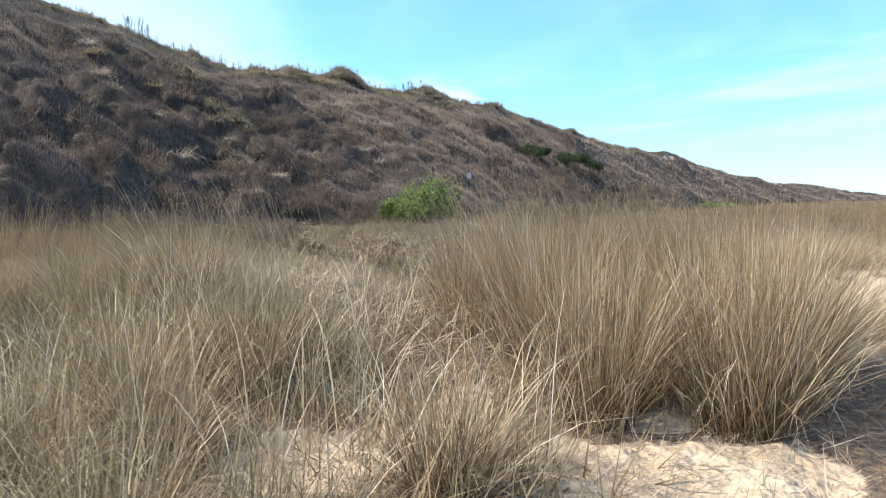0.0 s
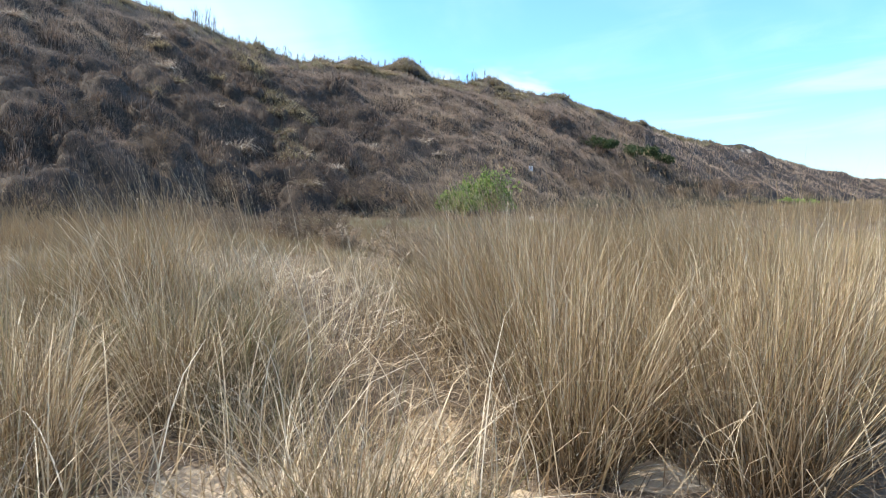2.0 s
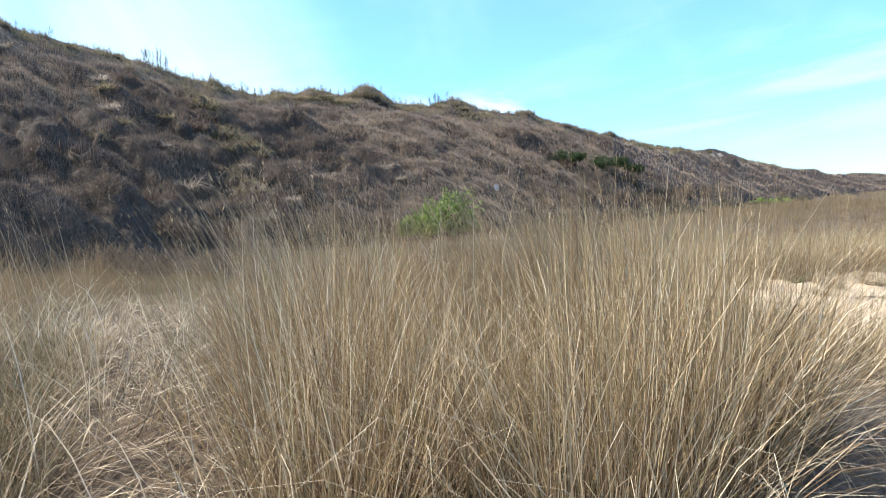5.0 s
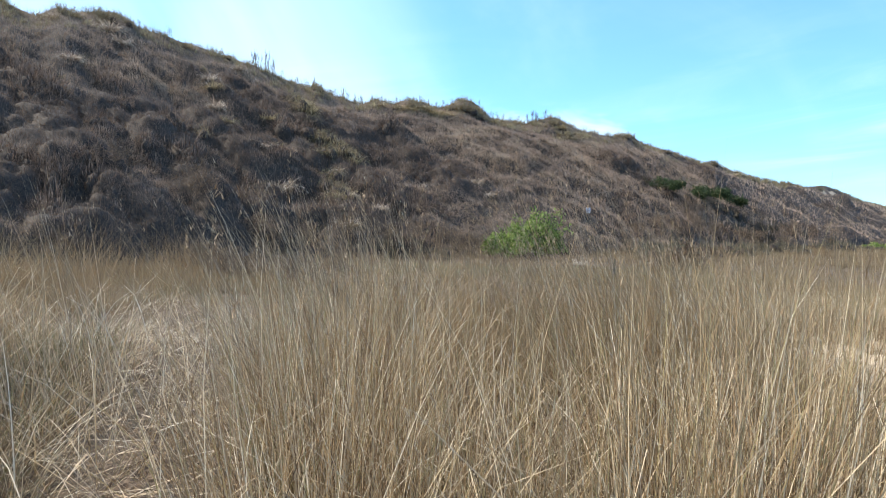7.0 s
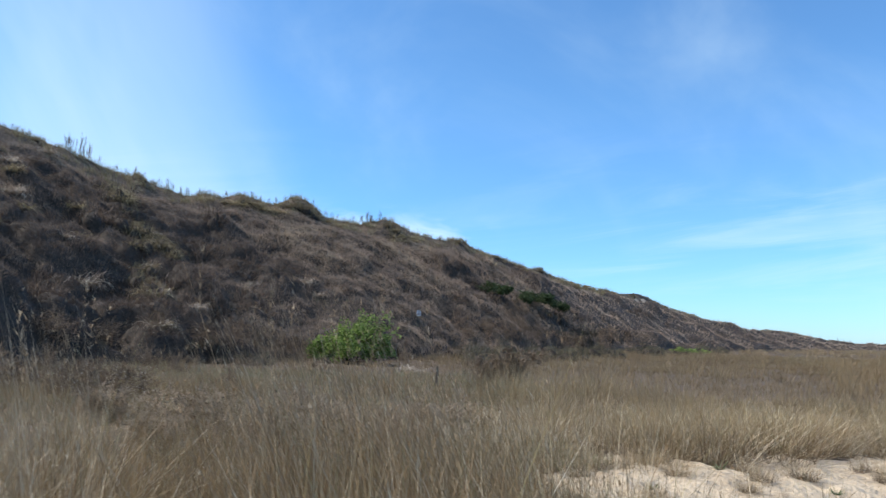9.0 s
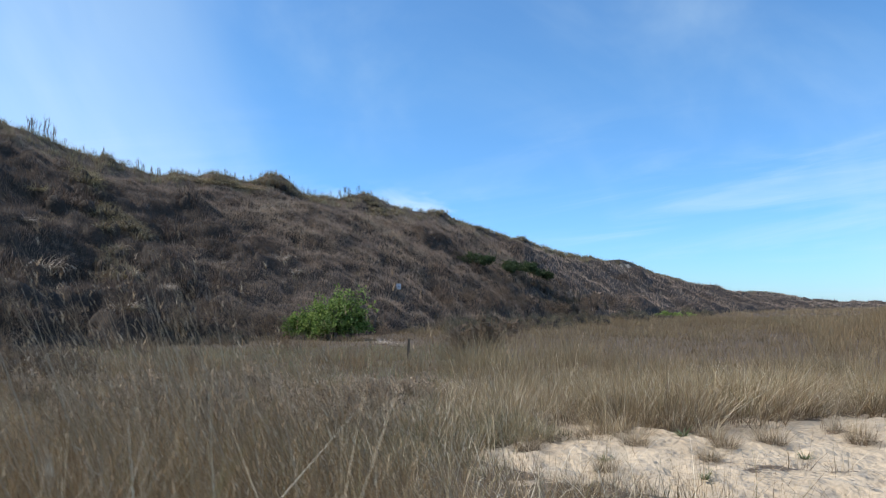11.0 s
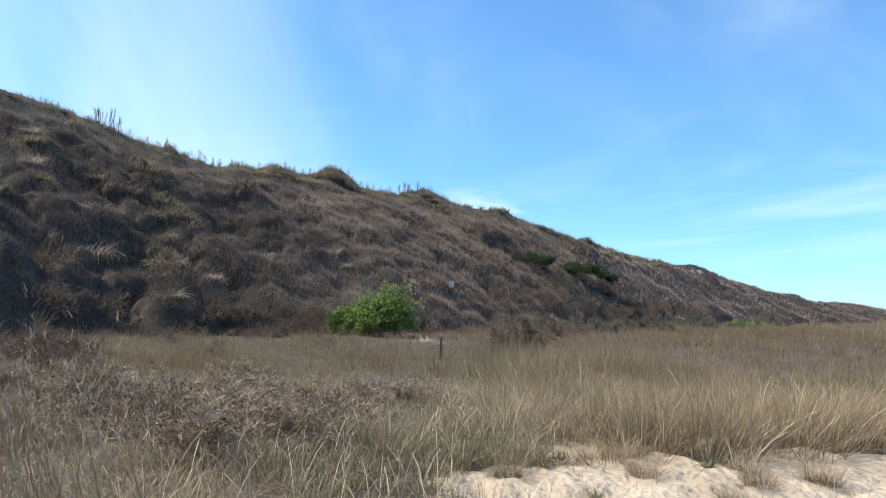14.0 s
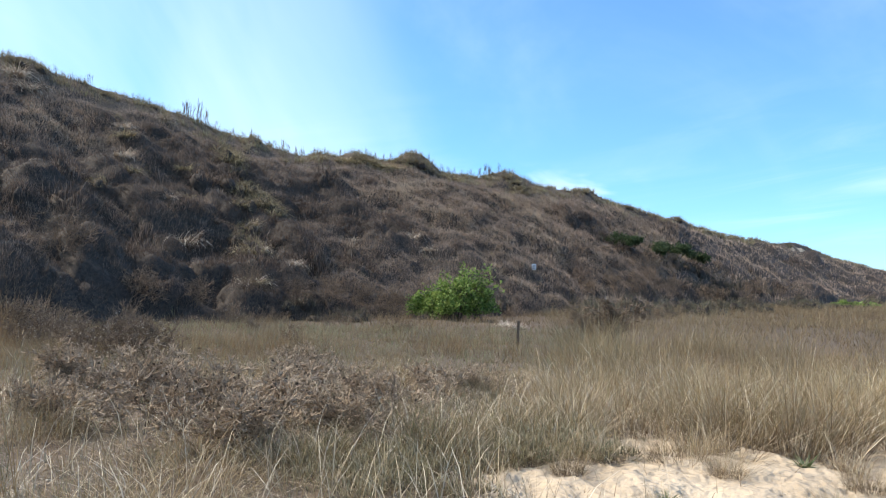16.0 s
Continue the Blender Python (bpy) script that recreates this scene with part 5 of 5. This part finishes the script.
copies(pale_tuft(0.4, 1.35, 260, BLEACHED, "bleached drooping grass tuft among dark scrub on the slope"), [(-26.0, 44.5, 1.0), (-27.2, 45.0, 1.1), (-24.6, 38.0, 0.8), (-13.6, 40.0, 1.3), (-22.5, 53.4, 0.9), (-17.5, 53.2, 0.9), (-13.9, 49.5, 0.8), (-12.7, 47.5, 0.85), (-11.3, 43.6, 0.9), (-9.4, 38.8, 0.95), (-7.8, 49.6, 0.7), (-4.5, 53.0, 0.8),
                                  (-3.5, 52.2, 0.7), (-15.3, 41.8, 0.8), (-8.4, 41.8, 0.7), (-10.4, 42.2, 0.6), (-12.0, 45.0, 0.6), (-14.8, 46.5, 0.6), (-19.5, 44.0, 0.9), (-21.5, 47.0, 0.8), (2.5, 38.0, 0.6), (3.1, 36.8, 0.5)])

# Dead stalks along the skyline.
def dead_sapling(tall, shoots):
    """Straight dead shoots from one foot, each with a few upright side twigs."""
    ob = new("dead_sapling")
    for _ in range(shoots):
        a, lean = rng.uniform(0, 2 * np.pi), rng.uniform(0.02, 0.3)
        d = np.array([math.sin(a) * lean, math.cos(a) * lean, 1.0])
        d /= np.linalg.norm(d)
        high = tall * rng.uniform(0.6, 1.0)
        foot = np.array([rng.normal(0, 0.12), rng.normal(0, 0.12), -0.1])
        wood = [(foot, foot + d * high * 0.55, 0.012, 0.010), (foot + d * high * 0.55, foot + (d + rng.normal(0, 0.06, 3)) * high, 0.010, 0.006)]
        for _ in range(5):
            p = foot + d * high * rng.uniform(0.35, 0.9)
            w = d + rng.normal(0, 0.35, 3)
            wood.append((p, p + w / np.linalg.norm(w) * high * rng.uniform(0.12, 0.32), 0.010, 0.007))
        v, q = limbs(wood, 3)
        part("shoot", build("shoot", v, None, q, TWIG), ob)
    return tagged(ob, "thin dead sapling on the skyline of the ridge", "sapling", "dead saplings")


dead = dead_sapling(1.4, 6)


def crest_place(az, back=0.0):
    r = float(np.interp(az, SMOOTH_AT, SMOOTH_CREST)) + back
    return CX + r * math.sin(radians(az)), CY + r * math.cos(radians(az))


copies(dead, [(*crest_place(az + rng.normal(0, 0.12), 0.1), size * rng.uniform(0.6, 1.1)) for az, size in
              ((-26.2, 1.0), (-25.8, 1.1), (-25.3, 1.2), (-24.9, 1.2), (-24.5, 1.0), (-24.1, 0.8), (-22.7, 0.9), (-22.0, 1.0), (-21.5, 0.8), (-20.8, 0.5), (-20.2, 0.5), (-19.6, 0.7), (-19.2, 0.8), (-18.7, 0.7),
               (-18.2, 0.8), (-17.7, 0.7), (-17.3, 0.6), (-16.7, 0.6), (-16.0, 0.6), (-15.4, 0.5), (-13.0, 0.6), (-12.4, 0.6), (-11.7, 0.7), (-11.1, 0.6), (-8.3, 0.5), (-7.3, 0.7), (-6.9, 0.6), (-6.3, 0.6), (-5.6, 0.7),
               (-5.1, 0.9), (-4.6, 0.9), (-4.2, 1.0), (-3.9, 0.9), (-3.5, 0.9), (-3.1, 0.7), (-32.2, 0.6), (-29.7, 0.5), (-28.4, 0.6), (-34.4, 0.5), (11.6, 0.5), (13.9, 0.5))])


def scrub_dome(name, count, mat, label, tall=0.85, tone=0.45, twig=0.3):
    """A dense rounded shrub: short twigs all over a low uneven dome, a dark solid inside as its shade."""
    lobes = np.array([(0, 0), (0.34, 0.12), (-0.25, 0.3), (-0.1, -0.33)]) + rng.normal(0, 0.06, (4, 2))
    half = np.array([0.62, 0.42, 0.45, 0.4]) * rng.uniform(0.85, 1.15, 4)
    high = tall * np.array([1.1, 0.75, 0.85, 0.65]) * rng.uniform(0.85, 1.15, 4)
    ob = new(name)
    # Dark core, added to stand for the shade between the twigs.
    part("inner_thicket", bush_cores(lobes[:, 0], lobes[:, 1], half, high, SHADE_FILL, flat_ground, 8, 4, "inner_thicket"), ob)
    part("twig_mass", bush_twigs(lobes[:, 0], lobes[:, 1], half, high, (count * half ** 2 / (half ** 2).sum()).astype(int), mat, tone + rng.normal(0, 0.08, 4), twig, np.full(4, 0.022), flat_ground, "twig_mass"), ob, kind="stuff")
    return tagged(ob, label, "shrub", "scrub mounds on the ridge")


def ridge_place(az, s):
    foot, crest = float(np.interp(az, SMOOTH_AT, SMOOTH_FOOT)), float(np.interp(az, SMOOTH_AT, SMOOTH_CREST))
    r = foot + s * (crest - foot)
    return CX + r * math.sin(radians(az)), CY + r * math.cos(radians(az))


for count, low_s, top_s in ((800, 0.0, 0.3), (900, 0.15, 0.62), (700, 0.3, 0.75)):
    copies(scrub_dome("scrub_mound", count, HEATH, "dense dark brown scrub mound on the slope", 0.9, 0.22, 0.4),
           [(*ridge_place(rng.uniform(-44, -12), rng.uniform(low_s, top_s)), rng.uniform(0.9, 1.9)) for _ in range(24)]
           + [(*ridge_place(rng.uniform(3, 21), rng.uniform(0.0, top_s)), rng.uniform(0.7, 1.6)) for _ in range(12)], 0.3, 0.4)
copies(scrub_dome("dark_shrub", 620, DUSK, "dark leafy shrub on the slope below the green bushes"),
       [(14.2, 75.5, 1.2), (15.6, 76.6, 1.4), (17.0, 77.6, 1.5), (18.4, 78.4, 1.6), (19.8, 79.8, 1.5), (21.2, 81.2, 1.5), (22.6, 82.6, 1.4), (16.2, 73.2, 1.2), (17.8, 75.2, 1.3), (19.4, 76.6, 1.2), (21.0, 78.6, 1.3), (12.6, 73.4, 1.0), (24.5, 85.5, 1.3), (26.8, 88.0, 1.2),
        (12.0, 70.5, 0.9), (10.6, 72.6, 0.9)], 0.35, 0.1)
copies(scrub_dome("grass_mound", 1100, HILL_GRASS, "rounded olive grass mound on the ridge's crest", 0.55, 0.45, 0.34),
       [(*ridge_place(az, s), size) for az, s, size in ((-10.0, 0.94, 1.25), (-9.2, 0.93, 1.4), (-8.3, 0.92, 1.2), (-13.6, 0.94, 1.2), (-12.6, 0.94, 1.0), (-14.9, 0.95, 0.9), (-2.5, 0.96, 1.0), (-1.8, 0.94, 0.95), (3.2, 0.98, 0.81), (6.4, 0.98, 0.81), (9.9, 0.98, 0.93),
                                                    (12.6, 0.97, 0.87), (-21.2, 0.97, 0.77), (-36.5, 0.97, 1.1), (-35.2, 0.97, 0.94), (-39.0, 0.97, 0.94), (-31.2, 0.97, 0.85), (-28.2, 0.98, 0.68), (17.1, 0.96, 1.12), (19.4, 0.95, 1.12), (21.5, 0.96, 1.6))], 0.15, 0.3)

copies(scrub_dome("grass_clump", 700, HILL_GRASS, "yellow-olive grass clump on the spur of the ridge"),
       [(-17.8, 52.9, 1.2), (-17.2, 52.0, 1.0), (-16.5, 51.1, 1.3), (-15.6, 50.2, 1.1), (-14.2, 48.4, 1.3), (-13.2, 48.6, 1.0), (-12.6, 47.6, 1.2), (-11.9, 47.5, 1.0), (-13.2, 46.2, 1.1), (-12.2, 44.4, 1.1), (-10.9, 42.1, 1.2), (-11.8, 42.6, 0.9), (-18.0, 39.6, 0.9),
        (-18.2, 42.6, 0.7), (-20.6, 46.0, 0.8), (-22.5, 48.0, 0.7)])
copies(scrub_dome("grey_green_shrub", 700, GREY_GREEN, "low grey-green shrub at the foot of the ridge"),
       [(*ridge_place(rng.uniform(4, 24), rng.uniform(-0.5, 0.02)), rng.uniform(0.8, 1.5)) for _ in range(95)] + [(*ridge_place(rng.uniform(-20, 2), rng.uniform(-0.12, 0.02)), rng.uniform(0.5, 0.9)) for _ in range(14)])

copies(pale_tuft(0.7, 1.2, 170, OLIVE, "low tan grass tuft just below the ridge's crest"),
       [(*ridge_place(az, s), size) for az, s, size in ((-2.3, 0.86, 0.9), (-1.7, 0.9, 1.1), (-1.2, 0.87, 1.0), (-0.7, 0.91, 1.1), (-0.2, 0.88, 0.9), (-1.9, 0.93, 0.9), (-14.6, 0.93, 0.9), (-13.8, 0.91, 1.0), (-13.0, 0.93, 1.0), (-12.2, 0.92, 0.9),
                                                    (-11.4, 0.92, 1.0), (-10.8, 0.9, 0.9), (-16.2, 0.94, 0.8), (-7.4, 0.94, 0.8), (-6.2, 0.93, 0.8), (11.4, 0.93, 1.2), (13.2, 0.93, 1.2))])

# ---- small things ----


def tapered_box(bm, x0, y0, z0, x1, y1, z1, taper=0.0):
    got = bmesh.ops.create_cube(bm, size=1.0)
    for v in got["verts"]:
        k = 1 - taper * (v.co.z + 0.5)
        v.co = Vector(((x0 + x1) / 2 + v.co.x * (x1 - x0) * k, (y0 + y1) / 2 + v.co.y * (y1 - y0) * k, (z0 + z1) / 2 + v.co.z * (z1 - z0)))
    bmesh.ops.bevel(bm, geom=bm.edges[:], offset=0.006, segments=2, affect="EDGES")


def boxed(name, size, mat, taper=0.0):
    bm = bmesh.new()
    tapered_box(bm, *size, taper)
    me = bpy.data.meshes.new(name)
    bm.to_mesh(me)
    bm.free()
    me.materials.append(mat)
    return me


def notice():
    """A small notice on a post on the slope."""
    ob = new("notice_sign")
    x, y = 3.2, 55.6
    ob.location = (x, y, float(land(x, y)))
    high = 2.72 - ob.location.z
    part("post", boxed("post", (-0.04, -0.04, -0.3, 0.04, 0.04, high + 0.12), WOOD), ob, "weathered wooden post")
    plate = part("plate", boxed("plate", (-0.15, -0.065, high - 0.2, 0.15, -0.045, high + 0.2), SIGN_WHITE), ob, "pale enamelled plate")
    for k, (w, z) in enumerate(((0.1, 0.11), (0.08, 0.0), (0.09, -0.1))):
        part("print_bar", boxed("print_bar", (-w, -0.070, high + z - 0.025, w, -0.064, high + z + 0.025), SIGN_GREY), plate, "grey bar of print")
    return tagged(ob, "small pale notice on a wooden post on the slope", "sign")


notice()


def stake(x, y, tall, lean):
    ob = new("wooden_stake", boxed("wooden_stake", (-0.045, -0.045, -0.3, 0.045, 0.045, tall), WOOD, 0.25))
    ob.matrix_basis = Matrix.Translation((x, y, float(land(x, y)))) @ Matrix.Rotation(lean, 4, "Y")
    return tagged(ob, "short weathered wooden stake standing in the grass", "stake", "wooden stakes")


stake(3.45, 28.3, 0.75, 0.03)
stake(6.6, 32.0, 0.85, 0.25)


def herb(x, y, size):
    """A low rosette on the sand."""
    n = 60
    a = rng.uniform(0, 2 * np.pi, n)
    base = np.stack([0.03 * np.sin(a), 0.03 * np.cos(a), np.full(n, -0.01)], -1)
    ob = new("sand_herb", grass("sand_herb", base, a, rng.uniform(0.06, 0.18, n), rng.uniform(0.4, 1.3, n), rng.uniform(0.1, 0.5, n), rng.uniform(0.008, 0.016, n), 3, HERB))
    ob.matrix_basis = Matrix.Translation((x, y, float(land(x, y)))) @ Matrix.Diagonal((size, size, size, 1))
    return tagged(ob, "small grey-green herb on open sand", "plant", "sand herbs")


for x, y, size in ((6.65, 13.55, 1.1), (5.3, 12.3, 0.8), (7.5, 12.3, 0.9), (4.4, 13.3, 1.2), (4.9, 13.8, 1.4), (6.0, 11.4, 0.8)):
    herb(x, y, size)


def fallen_branch(x, y, turn, length):
    """A dead branch lying in the grass with its side twigs."""
    wood = []
    grow((0, 0, 0.1), (1.0, 0, 0.35), length, 0.035, 2, 2, 0.5, -0.02, wood)
    v, q = limbs(wood, 5)
    ob = new("fallen_branch", build("fallen_branch", v, None, q, WOOD))
    ob.matrix_basis = Matrix.Translation((x, y, float(land(x, y)))) @ Matrix.Rotation(turn, 4, "Z")
    return tagged(ob, "dead weathered branch lying in the grass", "branch", "fallen branches")


fallen_branch(6.0, 31.5, 2.6, 1.2)
fallen_branch(5.1, 32.2, 0.4, 1.3)
